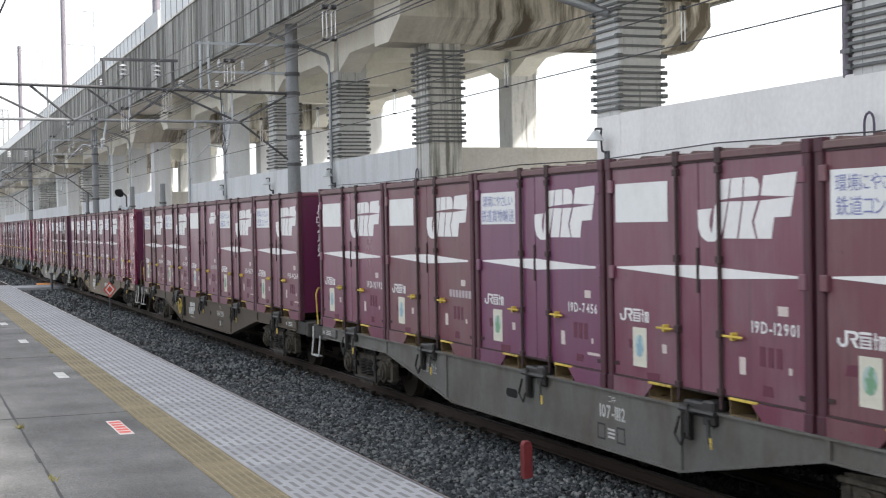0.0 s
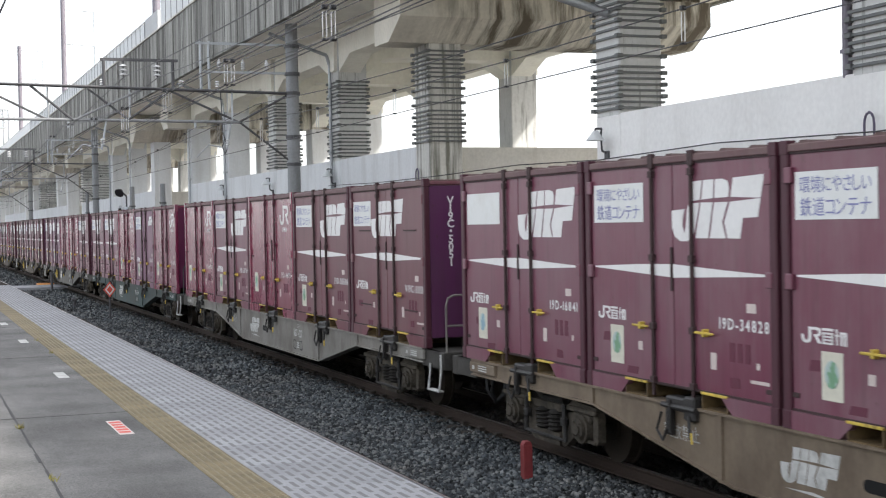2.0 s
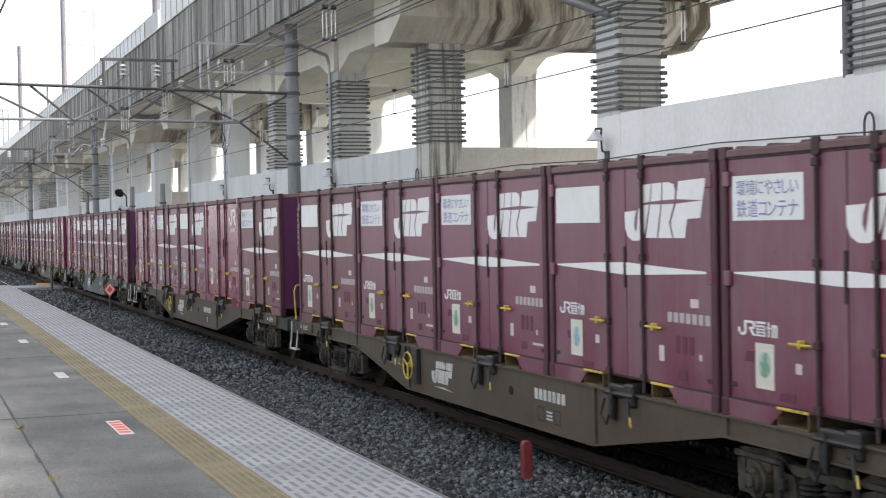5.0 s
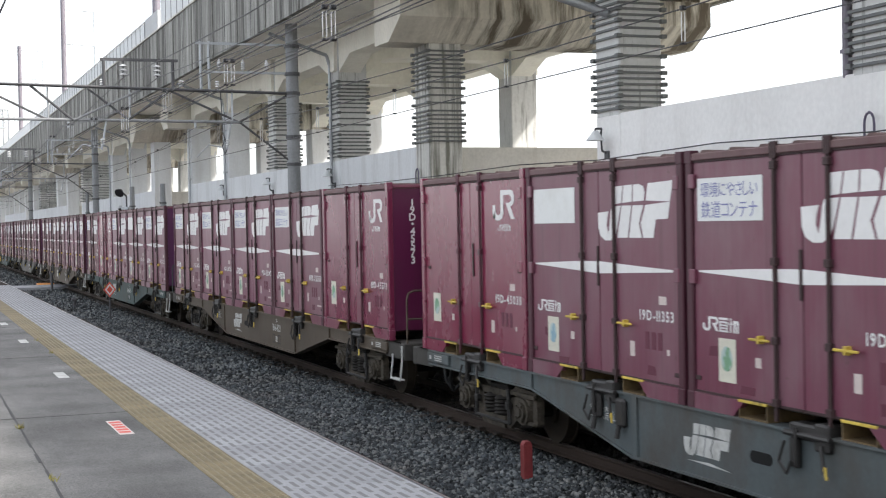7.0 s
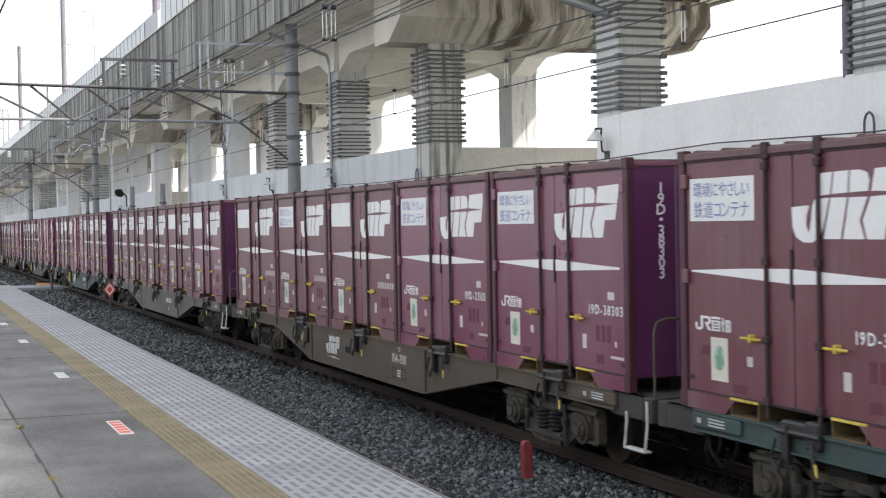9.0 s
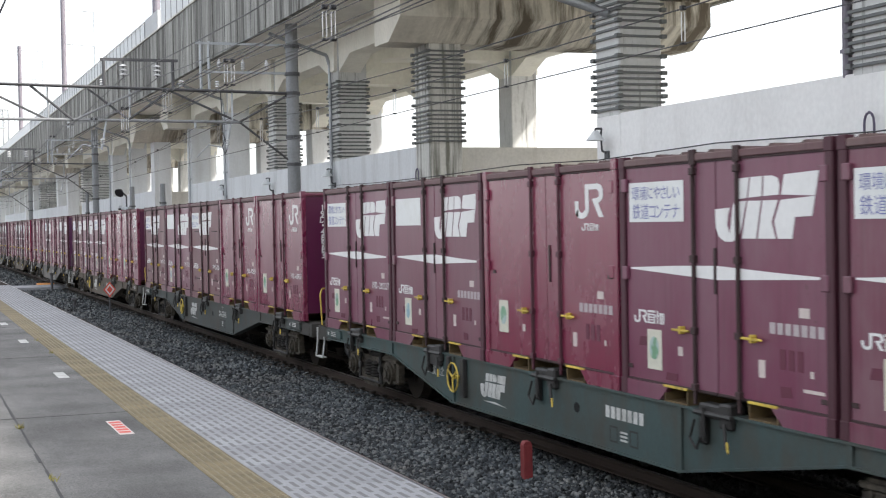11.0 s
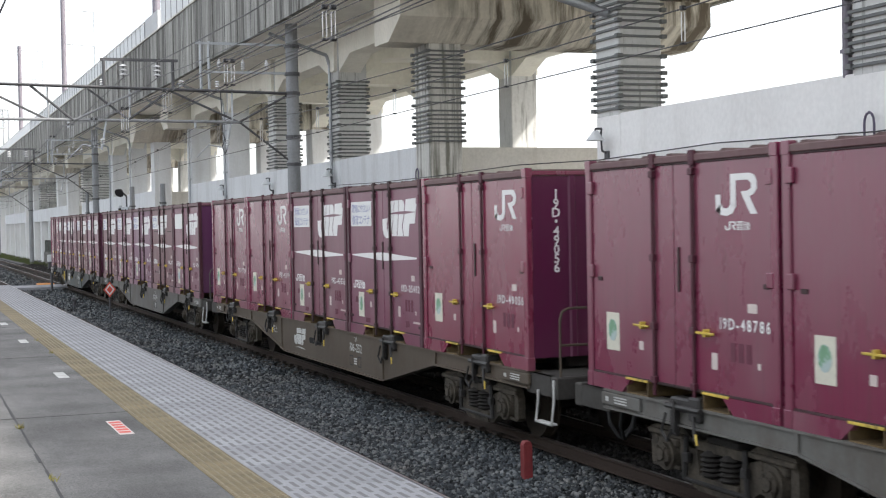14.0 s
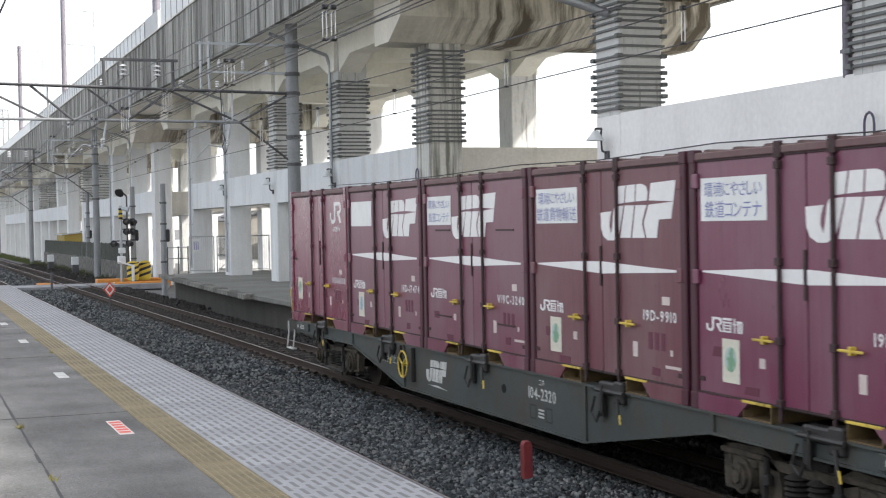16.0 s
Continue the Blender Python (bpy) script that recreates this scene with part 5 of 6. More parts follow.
# wagon: style, paint, number, containers from the near end (kind, serial), hue
TRAIN = [
    (108, "grey", "107-1112", "T:|W:19D-12901|X:19D-7456|W:|W:19D-10792"),
    (104, "brown", "104-1204", "T:19D-41264|T:19D-18579|S:|T:19D-19357|T:19D-38639"),
    (107, "beige", "", "R:19D-47374|T:19D-33045|T:19D-29595|T:19D-34828|W:19D-16841"),
    (107, "pale", "107-127", "V:V19C-5051|T:19D-30586|R:19D-44034|T:19D-38708|R:19D-47084"),
    (105, "green", "104-1695", "R:19D-45522|U:19D-32703|R:19D-49658|V:V19C-5748|V:V19C-9198"),
    (104, "grey", "104-783", "V:V19C-3970|R:19D-45347|R:19D-45348|W:|T:"),
    (104, "brown", "", "T:|W:|T:|T:|W:"),
    (104, "brown", "", "T:|R:|W:|T:|R:19D-49262"),
    (105, "blue", "104-1135", "T:19D-38905|T:19D-14091|T:19D-30267|W:19D-11353|R:19D-45038"),
    (106, "brown", "106-323", "R:19D-45573|T:19D-22353|T:19D-35045|T:19D-30930|T:19D-38173"),
    (105, "green", "104-2459", "T:19D-22535|W:19D-11136|T:19D-38255|R:19D-42582|T:19D-34388"),
    (105, "brown", "104-338", "T:19D-38303|T:19D-25113|W:|T:|W:"),
    (107, "grey", "", "W:|W:|T:|T:|W:"),
    (104, "green", "", "T:|T:|R:|W:|T:19D-20227"),
    (104, "slate", "104-2040", "R:19D-48983|R:19D-42300|V:V19C-1726|W:19D-12215|V:V19C-677"),
    (104, "brown", "", "R:19D-44838|R:19D-45345|T:19D-33310|W:19D-18457|T:19D-31434"),
    (107, "grey", "107-1347", "W:19D-17127|R:19D-43860|T:|R:19D-44836|R:19D-48786"),
    (106, "brown", "106-252", "R:19D-49056|T:19D-25452|T:19D-40036|R:19D-43619|R:19D-47244"),
    (107, "grey", "107-1394", "W:19D-16824|V:V19C-3038|T:19D-18295|T:19D-19233|T:19D-40127"),
    (104, "slate", "104-2320", "T:19D-36361|X:19D-9910|V:V19C-3240|W:19D-17474|R:"),
]
# how far each wagon's load stands off the even spacing
SLACK = [-0.06, -0.09, 0.31, 0.27, 0.2, -0.29, -0.31, -0.35, 0.18, 0.21, 0.19, -0.24, -0.19, -0.12, -0.1, -0.08, 0.48, 0.62, 0.81, 0.49]
LABELS = {
    "R": "glossy dark red steel container with a small white emblem",
    "T": "maroon steel container with white stripe and blue slogan board",
    "X": "maroon steel container with white stripe and two-line slogan board",
    "W": "dull maroon steel container with white stripe and blank board",
    "V": "maroon ventilated container with white stripe and slogan board",
    "S": "plain maroon container with a blank board, no stripe",
    "U": "violet-tinged maroon container with a slogan board, no stripe",
}
PAINT_WORDS = {"grey": "grey", "brown": "brown-grey", "beige": "dusty beige", "pale": "pale grey", "green": "dark green", "blue": "blue-grey", "slate": "dark slate"}
movers, numbered, wagon_kinds, box_kinds = [], [], {}, {}
pick = random.Random(7)
AWAY = pose(0, 0, 0)
for n, (style, paint, code, load) in enumerate(TRAIN):
    start = HEAD + PITCH * (n - 1) + SLACK[n]
    key = (style, paint)
    if key not in wagon_kinds:
        wagon_kinds[key] = wagon(WAGON_PAINTS[paint], style)
        w = wagon_kinds[key]
    else:
        w = copy_thing(wagon_kinds[key], AWAY)
    numbered.append((w, code, None))
    tagged(w, PAINT_WORDS[paint] + " steel flat wagon carrying five maroon containers")
    movers.append((w, start - 0.4 * SLACK[n] - 0.05))
    for k, item in enumerate(load.split("|")):
        kind, serial = item.split(":")
        if kind not in box_kinds:
            c = box_kinds[kind] = container(kind)
        else:
            c = copy_thing(box_kinds[kind], AWAY)
        numbered.append((c, None, serial))
        tagged(c, LABELS[kind])
        coat = RED_COATS[pick.randrange(2)] if kind == "R" else VIOLET_COAT if kind == "U" or (n, k) in ((0, 2), (5, 3), (18, 2)) else MAROON_COATS[pick.randrange(3)]
        for o in c.children_recursive:
            if o.name.split(".")[0] in SHELL + ("hinge",):
                o.material_slots[0].link = "OBJECT"
                o.material_slots[0].material = coat
                if o.name.startswith("corner_post") and kind != "R":
                    o.material_slots[0].material = GRIMY_COAT
                if o.name.startswith("top_rail"):
                    o.material_slots[0].material = DUSTY_RAIL
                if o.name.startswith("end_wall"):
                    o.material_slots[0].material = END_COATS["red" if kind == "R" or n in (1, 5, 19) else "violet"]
        movers.append((c, start + LOAD * k))
for ob, code, serial in numbered:
    if serial is None:
        wagon_number(ob, code)
    else:
        number_on(ob, serial)

# ---- overhead line: portals, wires, droppers ----
def portal(y, lean=0.0):
    ob = thing("catenary_portal", "grey steel portal beam over the tracks with insulators", "portal", "portals over the tracks", pose(0, y, 0))
    for x, base in ((3.05, 0.88 if y < 56 else -0.36), (-12.6, 1.1 if y < 47 else -0.36)):
        bm = bmesh.new()
        rod(bm, (x, 0, base), (x, 0, 9.45), 0.21, 16, 0.19)
        mast = part("mast", bm, MAST_GREY, ob, "thick grey mast with steel collars")
        for z in (4.75, 5.6, 6.95, 7.55, 8.4, 9.3):
            bm = bmesh.new()
            rod(bm, (x, 0, z - 0.05), (x, 0, z + 0.05), 0.235, 16)
            box(bm, x - 0.06, x + 0.06, -0.31, -0.2, z - 0.05, z + 0.05)
            part("collar", bm, STEEL_DARK, mast)
    bm = bmesh.new()
    for dy in (-0.09, 0.09):
        rod(bm, (3.05, dy, 6.95), (-12.6, dy, 7.22), 0.036, 8)
    part("upper_chord", bm, STEEL_DARK, ob)
    bm = bmesh.new()
    rod(bm, (1.35, 0, 6.05), (-10.8, 0, 6.12), 0.045, 8)
    part("lower_chord", bm, MAST_GREY, ob)
    xs = [(1.35, 6.05, -0.75, 6.98), (-0.75, 6.98, -2.03, 6.08), (-3.6, 6.06, -4.8, 7.06), (-3.6, 6.06, -1.6, 7.0), (-3.17, 7.01, -2.0, 6.1), (-4.8, 7.06, -3.6, 6.06), (-4.3, 6.06, -6.4, 7.1), (-6.4, 7.1, -8.4, 6.1), (-8.4, 6.1, -10.8, 7.2), (1.35, 6.05, 3.0, 4.8), (1.35, 6.05, 2.9, 6.9), (-10.8, 6.12, -12.5, 5.0)]
    for i, (xa, za, xb, zb) in enumerate(xs):
        bm = bmesh.new()
        rod(bm, (xa, 0.03 * (-1) ** i, za), (xb, 0.03 * (-1) ** i, zb), 0.034, 6)
        part("brace", bm, MAST_GREY if i % 4 == 3 else STEEL_DARK, ob)
    for x in (1.14, -1.95, -4.32, -7.5):
        bm = bmesh.new()
        rod(bm, (x, 0, 6.05), (x, 0, 7.05), 0.032, 6)
        part("upright", bm, STEEL, ob)
    # arms towards the viaduct with feeder insulators
    for z, xa in ((8.44, 0.05), (7.57, 0.29)):
        bm = bmesh.new()
        box(bm, xa, 2.85, -0.04, 0.04, z - 0.035, z + 0.035)
        part("cross_arm", bm, STEEL, ob)
    for x in (0.2, 0.45):
        bm = bmesh.new()
        rod(bm, (x, 0, 6.98), (x, 0, 8.5), 0.045, 8)
        part("upright", bm, STEEL, ob)
    for x, z in ((0.76, 7.62), (1.5, 7.62), (2.24, 7.62)):
        bm = bmesh.new()
        for i in range(4):
            rod(bm, (x, 0, z + 0.05 + i * 0.06), (x, 0, z + 0.085 + i * 0.06), 0.085, 10, 0.045)
        rod(bm, (x, 0, z), (x, 0, z + 0.35), 0.03, 8)
        part("insulator", bm, PORCELAIN, ob, "white porcelain insulator")
    bm = bmesh.new()
    box(bm, -2.8, -0.5, -0.04, 0.04, 7.84, 7.92)
    rod(bm, (-2.7, 0, 7.05), (-2.7, 0, 7.9), 0.05, 8)
    rod(bm, (-0.65, 0, 7.0), (-0.65, 0, 7.9), 0.05, 8)
    part("top_arm", bm, STEEL_DARK, ob)
    for x in (-2.12, -1.12):
        for i in range(3):
            bm = bmesh.new()
            z = 7.42 + i * 0.13
            rod(bm, (x, 0, z), (x, 0, z + 0.06), 0.13, 12, 0.05)
            part("insulator", bm, PORCELAIN, ob)
        bm = bmesh.new()
        rod(bm, (x, 0, 7.38), (x, 0, 7.86), 0.025, 6)
        part("hanger", bm, STEEL_DARK, ob)
    for x in (-2.75, -0.4, 0.7):
        bm = bmesh.new()
        for i in range(3):
            rod(bm, (x, 0.05, 7.12 + i * 0.07), (x, 0.05, 7.16 + i * 0.07), 0.08, 10, 0.05)
        part("insulator", bm, PORCELAIN, ob)
    # registration arms over both tracks
    for xt in (0.0, -3.75):
        bm = bmesh.new()
        rod(bm, (xt + 1.1, 0, 6.05), (xt + 0.95, 0, 5.2), 0.03, 6)
        pipe(bm, [(xt + 0.95, 0, 5.25), (xt + 0.4, 0, 5.35), (xt + 0.02, 0, 4.97)], 0.02)
        pipe(bm, [(xt, 0, 6.02), (xt, 0, 5.85)], 0.04)
        part("registration_arm", bm, STEEL, ob)
        bm = bmesh.new()
        for i in range(3):
            rod(bm, (xt + 0.98 - 0.0 * i, 0, 5.35 + i * 0.07), (xt + 0.98, 0, 5.39 + i * 0.07), 0.07, 10, 0.05)
        part("insulator", bm, PORCELAIN, ob)
    return ob


PORTALS = [-5.3 + 47.7 * i for i in range(8)]
for y in PORTALS:
    portal(y)


def wire(name, label, pts, r):
    bm = bmesh.new()
    pipe(bm, pts, r, 5)
    solid(name, bm, WIRE, label, "wire", "structure")


# one catenary over the train's track, a twin one over the platform track
for xt, low, first in ((0.0, 4.84, 3.92), (-4.0, 4.88, 4.79), (-3.9, 4.88, 4.79)):
    wire("contact_wire", "thin dark contact wire over the track", [(xt, y, low) for y in (-30, 60, 150, 380)], 0.008)
    pts = []
    for i in range(7):
        for q in range(8):
            u = q / 8
            pts.append((xt, PORTALS[i] + 47.7 * u, 5.88 - 4 * 0.67 * u * (1 - u)))
    wire("messenger_wire", "thin sagging messenger wire over the track", pts, 0.009)
    for q in range(28):
        y = first + 5.03 * q
        if y < 9 or abs((y - PORTALS[0] + 23.85) % 47.7 - 23.85) < 1.2:
            continue
        u = (y - PORTALS[0]) % 47.7 / 47.7
        z = 5.88 - 4 * 0.67 * u * (1 - u)
        near = y < 50 and z < 5.5
        hang = thing("dropper", "thin white wire hanger between contact and messenger wires", "dropper", "hangers on the overhead wires", pose(xt, y, low))
        bm = bmesh.new()
        for d in (-0.022, 0.022):
            rod(bm, (d, 0, 0.03), (d, 0, z - low - 0.03), 0.0065 if near else 0.005, 6)
        part("rod", bm, PORCELAIN if near else STEEL, hang)
        for zz in (0.0, z - low):
            bm = bmesh.new()
            box(bm, -0.032, 0.032, -0.03, 0.03, zz - 0.012, zz + (0.04 if zz else 0.015), 0.006)
            part("clamp", bm, SIGNAL_BLACK, hang)
for x, z in ((0.76, 7.98), (1.5, 7.98), (2.24, 7.98), (-2.12, 7.36), (-1.12, 7.36), (1.9, 6.6)):
    pts = []
    for i in range(7):
        for q in range(6):
            u = q / 6
            pts.append((x, PORTALS[i] + 47.7 * u, z - 4 * 0.5 * u * (1 - u)))
    wire("feeder_wire", "dark feeder wire along the railway", pts, 0.013)
wire("platform_cable", "dark mauve cable above the platform", [(-6.9, y, 6.2) for y in (-20, 40, 120)], 0.016)
wire("wall_cable", "thin black cable along the viaduct front", [(FRONT - 0.16, y, 4.08 + 0.05 * math.cos((y - 20) / 4.1 * math.pi)) for y in (8, 12, 16.5, 20.7, 25, 29, 34, 39, 44)], 0.012)
# balancing yoke with a wire loop
bm = bmesh.new()
pipe(bm, [(0.8, 42.44, 6.95), (0.84, 42.44, 5.75), (0.9, 42.44, 5.55), (0.98, 42.44, 5.3), (0.9, 42.44, 5.05), (0.82, 42.44, 5.3), (0.9, 42.44, 5.55)], 0.018)
solid("hanging_loop", bm, STEEL_DARK, "dark wire loop hanging from the portal", "loop")

# pale lattice gantry far down the line
gantry = thing("lattice_gantry", "pale steel lattice gantry far down the line", "gantry", at=pose(0, 176, 0))
for zc in (15.2, 17.4):
    bm = bmesh.new()
    for dy in (-0.5, 0.5):
        rod(bm, (-16, dy, zc), (3.6, dy, zc), 0.09, 6)
    part("chord", bm, STEEL, gantry)
for i in range(14):
    bm = bmesh.new()
    x = -16 + i * 1.4
    rod(bm, (x, -0.5, 15.2), (x + 0.7, -0.5, 17.4), 0.05, 5)
    rod(bm, (x + 0.7, -0.5, 17.4), (x + 1.4, -0.5, 15.2), 0.05, 5)
    part("lattice", bm, STEEL, gantry)
for x, base in ((-16, -0.36), (3.6, 9.4)):
    bm = bmesh.new()
    for dx in (-0.3, 0.3):
        rod(bm, (x + dx, 0, base), (x + dx, 0, 17.4), 0.12, 8)
    part("leg", bm, STEEL, gantry)

# ---- things beside the track ----
bm = bmesh.new()
box(bm, -0.055, 0.055, -0.055, 0.055, -0.26, 0.24, 0.006)
prism(bm, [(-0.055, 0.24), (0.055, 0.24), (0.03, 0.28), (-0.03, 0.28)], "y", -0.05, 0.05)
o = solid("marker_post", bm, RED_POST, "weathered red marker post standing in the ballast", "post")
o.location = (-1.64, 14.9, 0)

sign = thing("diamond_sign", "red and white diamond sign on a thin dark post", "sign", at=pose(-1.9, 48.1, -0.25))
bm = bmesh.new()
rod(bm, (0, 0, 0), (0, 0, 1.0), 0.03, 8)
part("post", bm, STEEL_DARK, sign)
bm = bmesh.new()
prism(bm, [(0, 0.80), (0.21, 1.06), (0, 1.32), (-0.21, 1.06)], "y", -0.03, -0.01)
board = part("board", bm, RED_PRINT, sign)
bm = bmesh.new()
for s in (-1, 1):
    prism(bm, [(0, 1.06 + s * 0.20), (0.155, 1.06), (0.10, 1.06), (0, 1.06 + s * 0.13), (-0.10, 1.06), (-0.155, 1.06)], "y", -0.034, -0.031)
part("inner_frame", bm, WHITE_BOARD, board)

for x, y, h in ((-1.5, 71.9, 0.74), (-2.2, 56.0, 0.2)):
    bm = bmesh.new()
    rod(bm, (0, 0, -0.3), (0, 0, h), 0.06, 8)
    box(bm, -0.09, 0.09, -0.09, 0.09, h - 0.12, h, 0.02)
    o = solid("track_post", bm, STEEL_DARK, "small dark post beside the crossing", "post")
    o.location = (x, y, 0)

# level crossing at the platform end
bm = bmesh.new()
box(bm, -9.0, 4.6, 73.4, 76.4, -0.3, -0.02, 0.02)
solid("crossing_deck", bm, PLATE, "pale concrete crossing deck between the rails", "crossing", "structure")
for x0, x1, y0, y1, z1 in ((1.3, 5.2, 76.4, 77.4, 0.16), (1.9, 4.6, 74.2, 75.0, 0.06), (-1.75, -0.9, 76.6, 77.6, 0.03)):
    bm = bmesh.new()
    box(bm, x0, x1, y0, y1, -0.3, z1, 0.03)
    solid("crossing_edge", bm, ORANGE, "orange painted edge of the level crossing", "crossing", "structure")
for x, y in ((3.05, 75.6), (3.75, 76.0)):
    gate = thing("crossing_gate", "yellow and black striped crossing gate machine", "gate", "gates of the level crossing", pose(x, y, 0.1))
    bm = bmesh.new()
    lathe(bm, [(0.27, 0.0), (0.31, 0.12), (0.32, 0.8), (0.27, 0.96), (0.12, 1.02)], (0, 0, 0), 14)
    body = part("body", bm, YELLOW_SIGNAL, gate)
    for i in range(3):
        bm = bmesh.new()
        n = 8
        lo = [(0.327 * math.sin(g), -0.327 * math.cos(g), 0.12 + i * 0.30 + 0.10 * (g + 1.4)) for g in [-1.4 + 2.8 * q / n for q in range(n + 1)]]
        va = [bm.verts.new(p) for p in lo]
        vb = [bm.verts.new((p[0], p[1], min(p[2] + 0.14, 0.92))) for p in lo]
        for q in range(n):
            bm.faces.new((va[q], va[q + 1], vb[q + 1], vb[q]))
        part("stripe", bm, SIGNAL_BLACK, body)
gate = thing("barrier_arm", "pale raised barrier arm lying across the crossing", "barrier", at=pose(3.0, 75.2, -0.02))
bm = bmesh.new()
rod(bm, (0, 0, 0.9), (-0.8, 0, 1.15), 0.05, 8)
rod(bm, (0, 0, 0), (0, 0, 0.95), 0.08, 10)
part("arm", bm, FENCE_PALE, gate)
signal = thing("crossing_signal", "crossing signal post with black round lamp hoods", "signal", at=pose(2.52, 76.0, -0.36))
bm = bmesh.new()
rod(bm, (0, 0, 0), (0, 0, 4.45), 0.075, 10)
part("post", bm, STEEL, signal)
for z, dxs in ((3.58, (0.28, 0.62)), (3.05, (0.28, 0.62)), (2.42, (-0.4, 0.4))):
    for dx in dxs:
        bm = bmesh.new()
        rod(bm, (dx, -0.1, z), (dx + 0.1, -0.38, z - 0.03), 0.12, 12)
        rod(bm, (dx, -0.08, z), (dx, -0.1, z), 0.18, 14)
        part("lamp_hood", bm, SIGNAL_BLACK, signal)
    bm = bmesh.new()
    rod(bm, (min(dxs + (0,)), 0, z + 0.14), (max(dxs), 0, z + 0.14), 0.03, 6)
    part("bracket", bm, STEEL_DARK, signal)
bm = bmesh.new()
box(bm, -0.09, 0.09, -0.09, 0.09, 3.7, 4.2, 0.01)
part("striped_sleeve", bm, YELLOW_SIGNAL, signal)
for z in (3.72, 3.96, 4.2):
    bm = bmesh.new()
    box(bm, -0.095, 0.095, -0.095, 0.095, z, z + 0.11, 0.005)
    part("black_band", bm, SIGNAL_BLACK, signal)
bm = bmesh.new()
box(bm, -0.2, 0.2, -0.2, 0.1, 1.35, 1.75, 0.03)
box(bm, -0.14, 0.2, -0.2, 0.1, 1.9, 2.2, 0.03)
part("relay_box", bm, FENCE_PALE, signal, "white relay box")
bm = bmesh.new()
rod(bm, (0.05, -0.1, 4.3), (0.4, -0.25, 4.22), 0.07, 10, 0.16)
part("speaker", bm, STEEL, signal)
for x, y, top in ((3.2, 76.2, 5.1), (3.2, 66.8, 4.95), (4.2, 104.0, 5.5)):
    pole = thing("utility_pole", "grey concrete utility pole with steel collars", "pole", "poles beside the crossing", pose(x, y, -0.36))
    bm = bmesh.new()
    rod(bm, (0, 0, 0), (0, 0, top + 0.36), 0.15, 12, 0.12)
    part("pole", bm, MAST_GREY, pole)
    for z in (1.6, 2.6, 3.4, 4.4):
        bm = bmesh.new()
        rod(bm, (0, 0, z - 0.04), (0, 0, z + 0.04), 0.165, 12)
        part("collar", bm, STEEL_DARK, pole)
    bm = bmesh.new()
    box(bm, 0.08, 0.26, -0.2, 0.05, 2.55, 3.15, 0.05)
    part("horn", bm, SIGNAL_BLACK, pole)
lamp = thing("street_lamp", "thin dark post with a tilted round floodlight", "lamp", at=pose(2.95, 76.6, -0.36))
bm = bmesh.new()
pipe(bm, [(0, 0, 0), (0, 0, 4.95), (-0.25, 0, 5.2)], 0.045, 8)
part("post", bm, STEEL_DARK, lamp)
bm = bmesh.new()
rod(bm, (-0.3, -0.05, 5.25), (-0.42, -0.2, 5.12), 0.12, 12, 0.26)
part("head", bm, SIGNAL_BLACK, lamp)
# fence and base wall past the crossing
wall = thing("panel_fence", "dull green panel fence on a low concrete wall", "fence", kind="structure")
bm = bmesh.new()
box(bm, 4.0, 4.2, 84, 136, -0.36, 0.85, 0.02)
part("base_wall", bm, OLD_KERB, wall)
bm = bmesh.new()
for i in range(13):
    box(bm, 4.08, 4.10, 0.03 + i * 0.15, 0.11 + i * 0.15, 0.85, 1.92)
for z in (0.95, 1.82):
    box(bm, 4.10, 4.13, 0.0, 2.0, z, z + 0.05)
box(bm, 4.06, 4.14, -0.03, 0.03, 0.85, 1.96)
pn = mesh_of("panel", bm, FENCE_GREEN)
for i in range(26):
    o = new("panel", pn)
    o.parent = wall
    o.location.y = 84 + i * 2
shed = thing("yellow_shed", "dull yellow covered machine with a grey roof behind the fence", "shed", at=pose(6.3, 122, -0.36))
bm = bmesh.new()
box(bm, -1.9, 1.6, 0, 6, 0, 2.9, 0.04)
part("body", bm, YELLOW_DULL, shed)
bm = bmesh.new()
prism(bm, [(-2.1, 2.75), (-2.1, 2.85), (1.8, 3.25), (1.8, 3.15)], "y", -0.15, 6.15)
part("roof", bm, FENCE_GREY, shed)
for x, y in ((2.4, 113.0), (2.9, 101.0)):
    dev = thing("trackside_box", "white trackside box on a dark pedestal", "box", "boxes beside the track", pose(x, y, -0.36))
    bm = bmesh.new()
    box(bm, -0.24, 0.24, -0.2, 0.2, 0.75, 1.3, 0.03)
    part("box", bm, FENCE_PALE, dev)
    bm = bmesh.new()
    box(bm, -0.22, 0.22, -0.2, 0.2, 0, 0.75, 0.02)
    part("pedestal", bm, STEEL_DARK, dev)
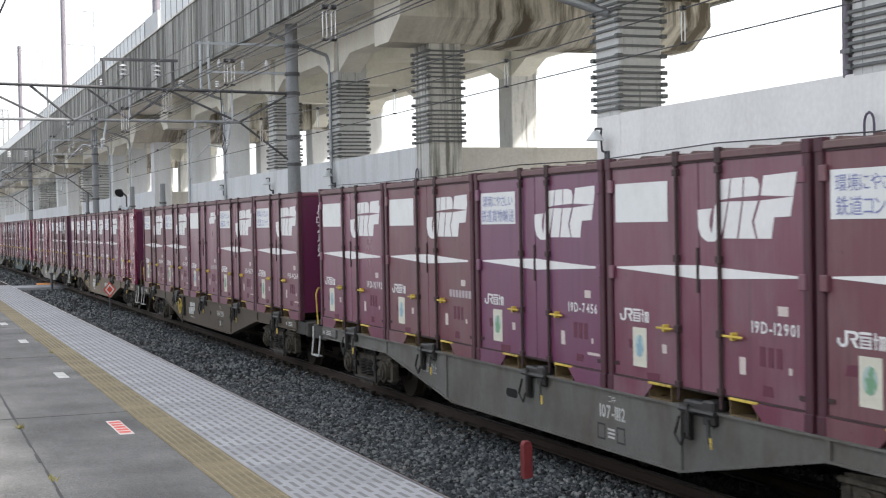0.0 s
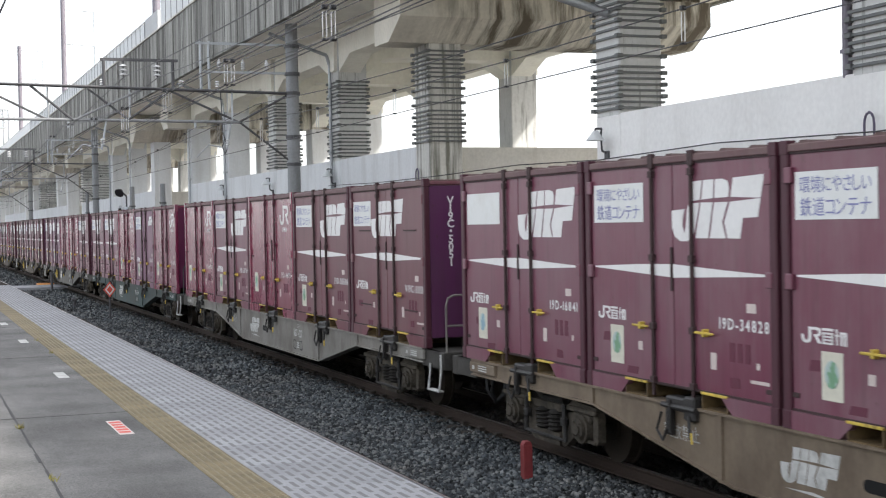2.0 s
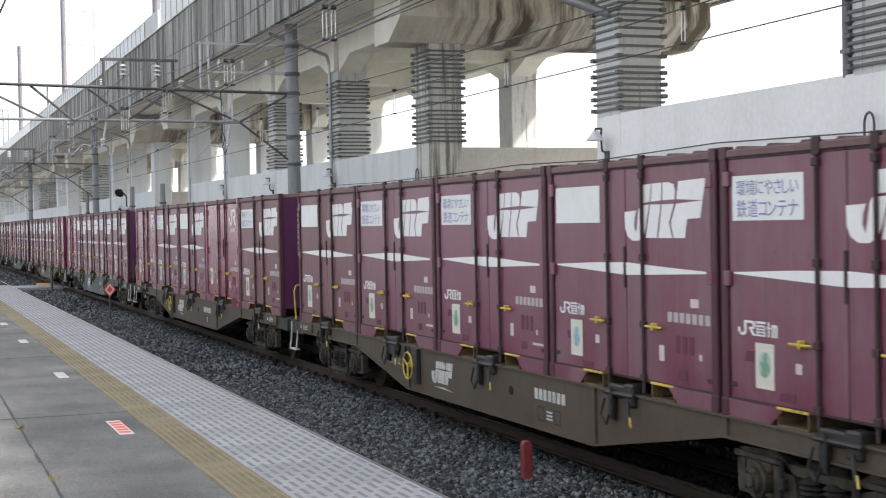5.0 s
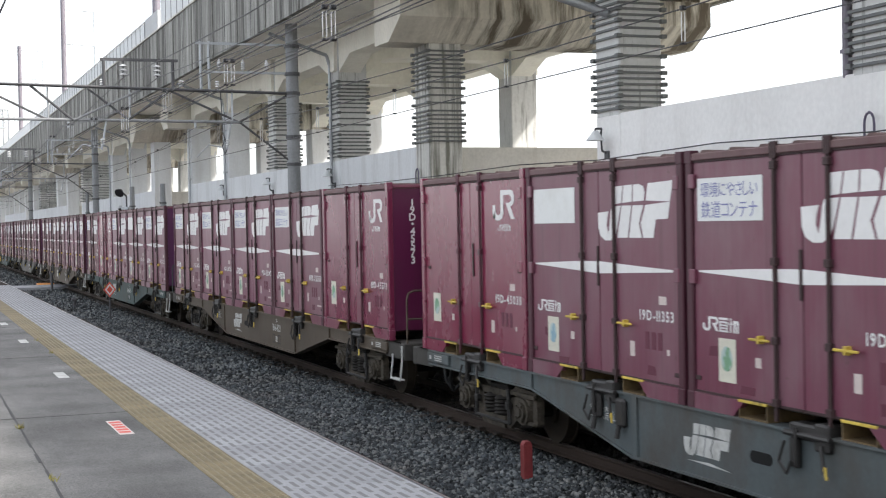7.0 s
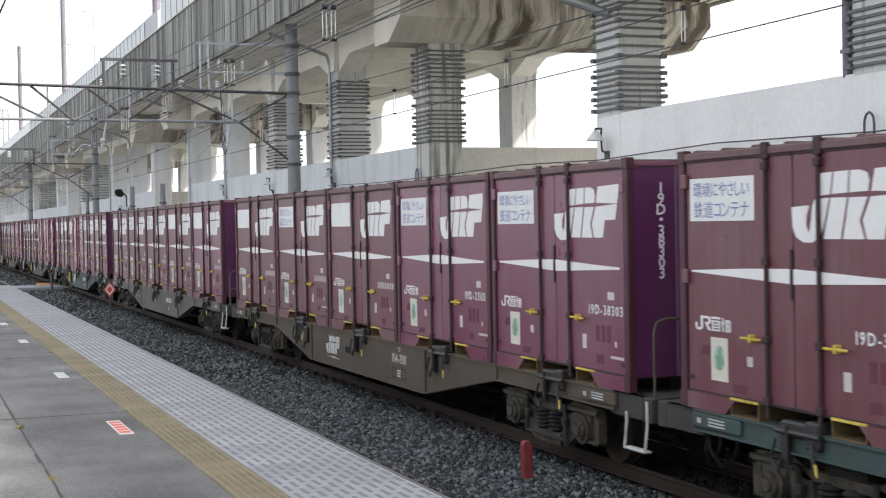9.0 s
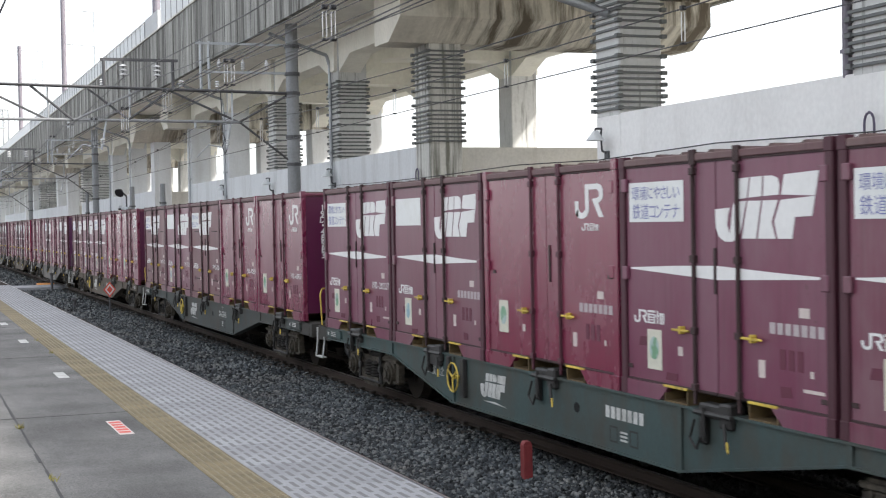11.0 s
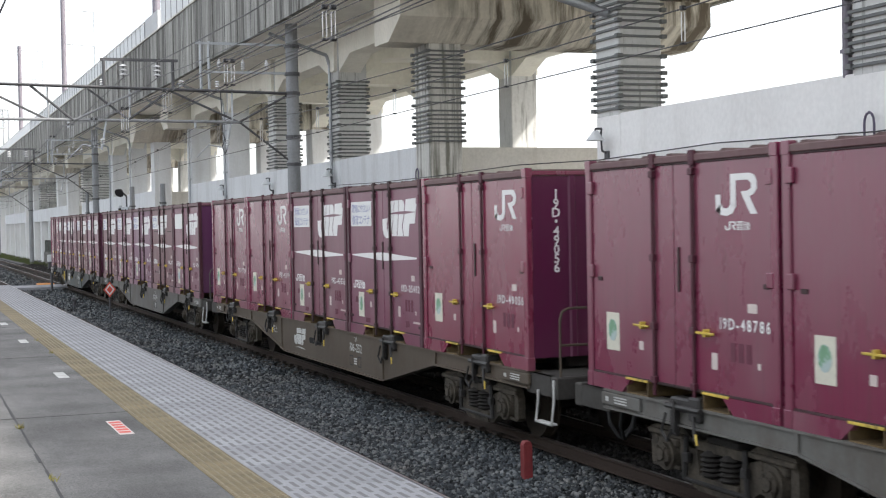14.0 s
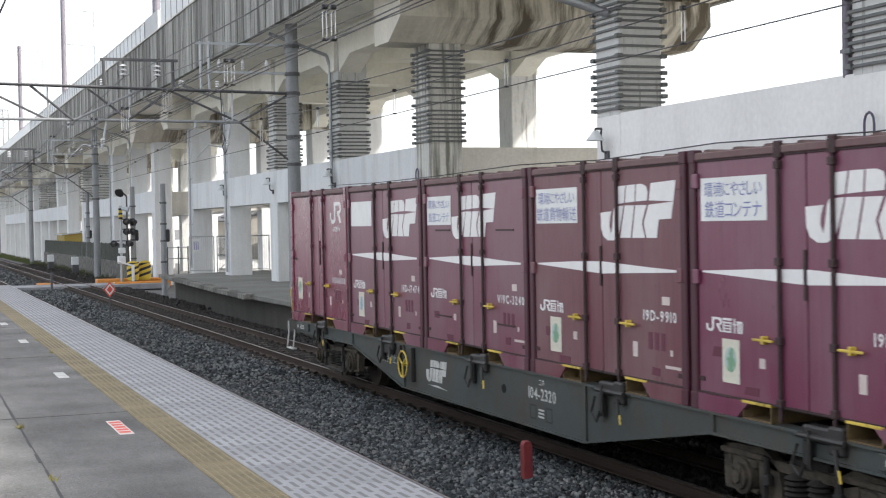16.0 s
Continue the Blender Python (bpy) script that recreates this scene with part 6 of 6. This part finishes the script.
# gate panels on the old platform
for i, (xa, xb) in enumerate(((3.92, 5.04), (5.20, 6.09), (6.26, 7.65))):
    g = thing("mesh_gate", "grey tube framed mesh gate on the old platform", "gate", "gates on the old platform", pose(xa, 64.2, 0.0))
    w = xb - xa
    bm = bmesh.new()
    pipe(bm, [(0, 0, 0.75), (0, 0, 2.42), (w, 0, 2.42), (w, 0, 0.75)], 0.03, 8)
    rod(bm, (0, 0, 0.86), (w, 0, 0.86), 0.02, 6)
    if i == 1:
        rod(bm, (0, 0, 1.55), (w, 0, 1.55), 0.03, 6)
    part("frame", bm, STEEL, g)
    bm = bmesh.new()
    for q in range(1, 12):
        rod(bm, (w * q / 12, 0, 0.88), (w * q / 12, 0, 2.4), 0.006, 5)
    part("bar_infill", bm, STEEL, g)
    if i == 1:
        bm = bmesh.new()
        rod(bm, (0.1, 0, 0.9), (w - 0.1, 0, 1.5), 0.016, 6)
        rod(bm, (0.1, 0, 1.6), (w - 0.1, 0, 2.35), 0.016, 6)
        part("brace", bm, STEEL, g)
    if i == 0:
        bm = bmesh.new()
        box(bm, 0.12, 0.46, -0.05, -0.03, 1.7, 2.32, 0.004)
        sheet = part("notice", bm, WHITE_BOARD, g, "white notice sheet")
        bm = bmesh.new()
        for u in (0.18, 0.27, 0.36):
            box(bm, u, u + 0.04, -0.054, -0.051, 1.82, 2.2)
        part("print_bar", bm, BLUE_PRINT, sheet)
# rail between the pole and the gates
rail = thing("pipe_rail", "thin grey pipe rail on the old platform", "railing", at=pose(2.75, 63.6, 0.75))
for x in (0.05, 0.6, 1.1):
    bm = bmesh.new()
    rod(bm, (x, 0.6 * x, 0), (x, 0.6 * x, 1.25), 0.03, 8)
    part("post", bm, STEEL_DARK, rail)
for z in (0.7, 1.2):
    bm = bmesh.new()
    rod(bm, (0.0, 0, z), (1.15, 0.69, z), 0.022, 6)
    part("bar", bm, STEEL, rail)
# rough grass by the far viaduct foot
bm = bmesh.new()
rg = random.Random(5)
for i in range(2600):
    x, y = rg.uniform(2.6, 4.0), rg.uniform(84, 240)
    g, h = rg.uniform(0, 6.28), rg.uniform(0.1, 0.5)
    a = bm.verts.new((x - 0.03, y, -0.36))
    b = bm.verts.new((x + 0.03, y + 0.02, -0.36))
    c = bm.verts.new((x + math.cos(g) * 0.12, y + math.sin(g) * 0.12, -0.36 + h))
    bm.faces.new((a, b, c))
tagged(part("grass", bm, GRASS), "rough grass tufts along the viaduct foot", "grass", kind="stuff")

# ---- low houses across the road, seen between the columns ----
HOUSE_WALL = material("house_wall", (0.36, 0.34, 0.30), 0.9, grain=8, vary=0.12, stain=(0.24, 0.22, 0.19), stain_amount=0.5, stain_scale=(0.8, 0.8, 0.3), random_tint=0.25)
HOUSE_ROOF = material("house_roof", (0.10, 0.10, 0.105), 0.8, grain=12, vary=0.2, random_tint=0.3)
HOUSE_GLASS = material("dark_window", (0.05, 0.06, 0.07), 0.15, vary=0.1, bump=0.0)
yh = 22.0
for i in range(11):
    deep, high = 8.5 + (i * 37 % 5) * 0.8, 3.1 + (i * 23 % 4) * 0.35
    x0 = 23.0 + (i * 7 % 3) * 0.8
    home = thing("house", "low beige house with a dark tiled roof across the road", "house", "houses across the road", pose(x0, yh, -0.32))
    bm = bmesh.new()
    box(bm, 0, 8.0, 0, deep, 0, high)
    wall = part("wall", bm, HOUSE_WALL, home)
    bm = bmesh.new()
    prism(bm, [(-0.5, high - 0.1), (4.0, high + 1.5), (8.5, high - 0.1), (8.5, high + 0.05), (4.0, high + 1.7), (-0.5, high + 0.05)], "y", -0.4, deep + 0.4)
    prism(bm, [(0.0, high), (4.0, high + 1.5), (8.0, high)], "y", 0.02, deep - 0.02)
    part("roof", bm, HOUSE_ROOF, home)
    for q in range(3):
        bm = bmesh.new()
        yw = deep * (0.14 + 0.29 * q)
        box(bm, -0.05, 0.02, yw, yw + 1.5, 0.9 if q != 1 else 0.1, 2.1)
        win = part("window", bm, FENCE_GREY, home)
        bm = bmesh.new()
        box(bm, -0.06, -0.048, yw + 0.07, yw + 1.43, 0.97 if q != 1 else 0.17, 2.03)
        part("pane", bm, HOUSE_GLASS, win)
    yh += deep + 1.6 + (i * 11 % 4) * 0.5

# ---- the train rolls past at a steady pace ----
def motions():
    for ob, y0 in movers:
        walk(ob, [(t, pose(0, y0 - SPEED * t, 0)) for t in (0.0, 4.0, 8.0, 12.0, 16.0)])


motions()
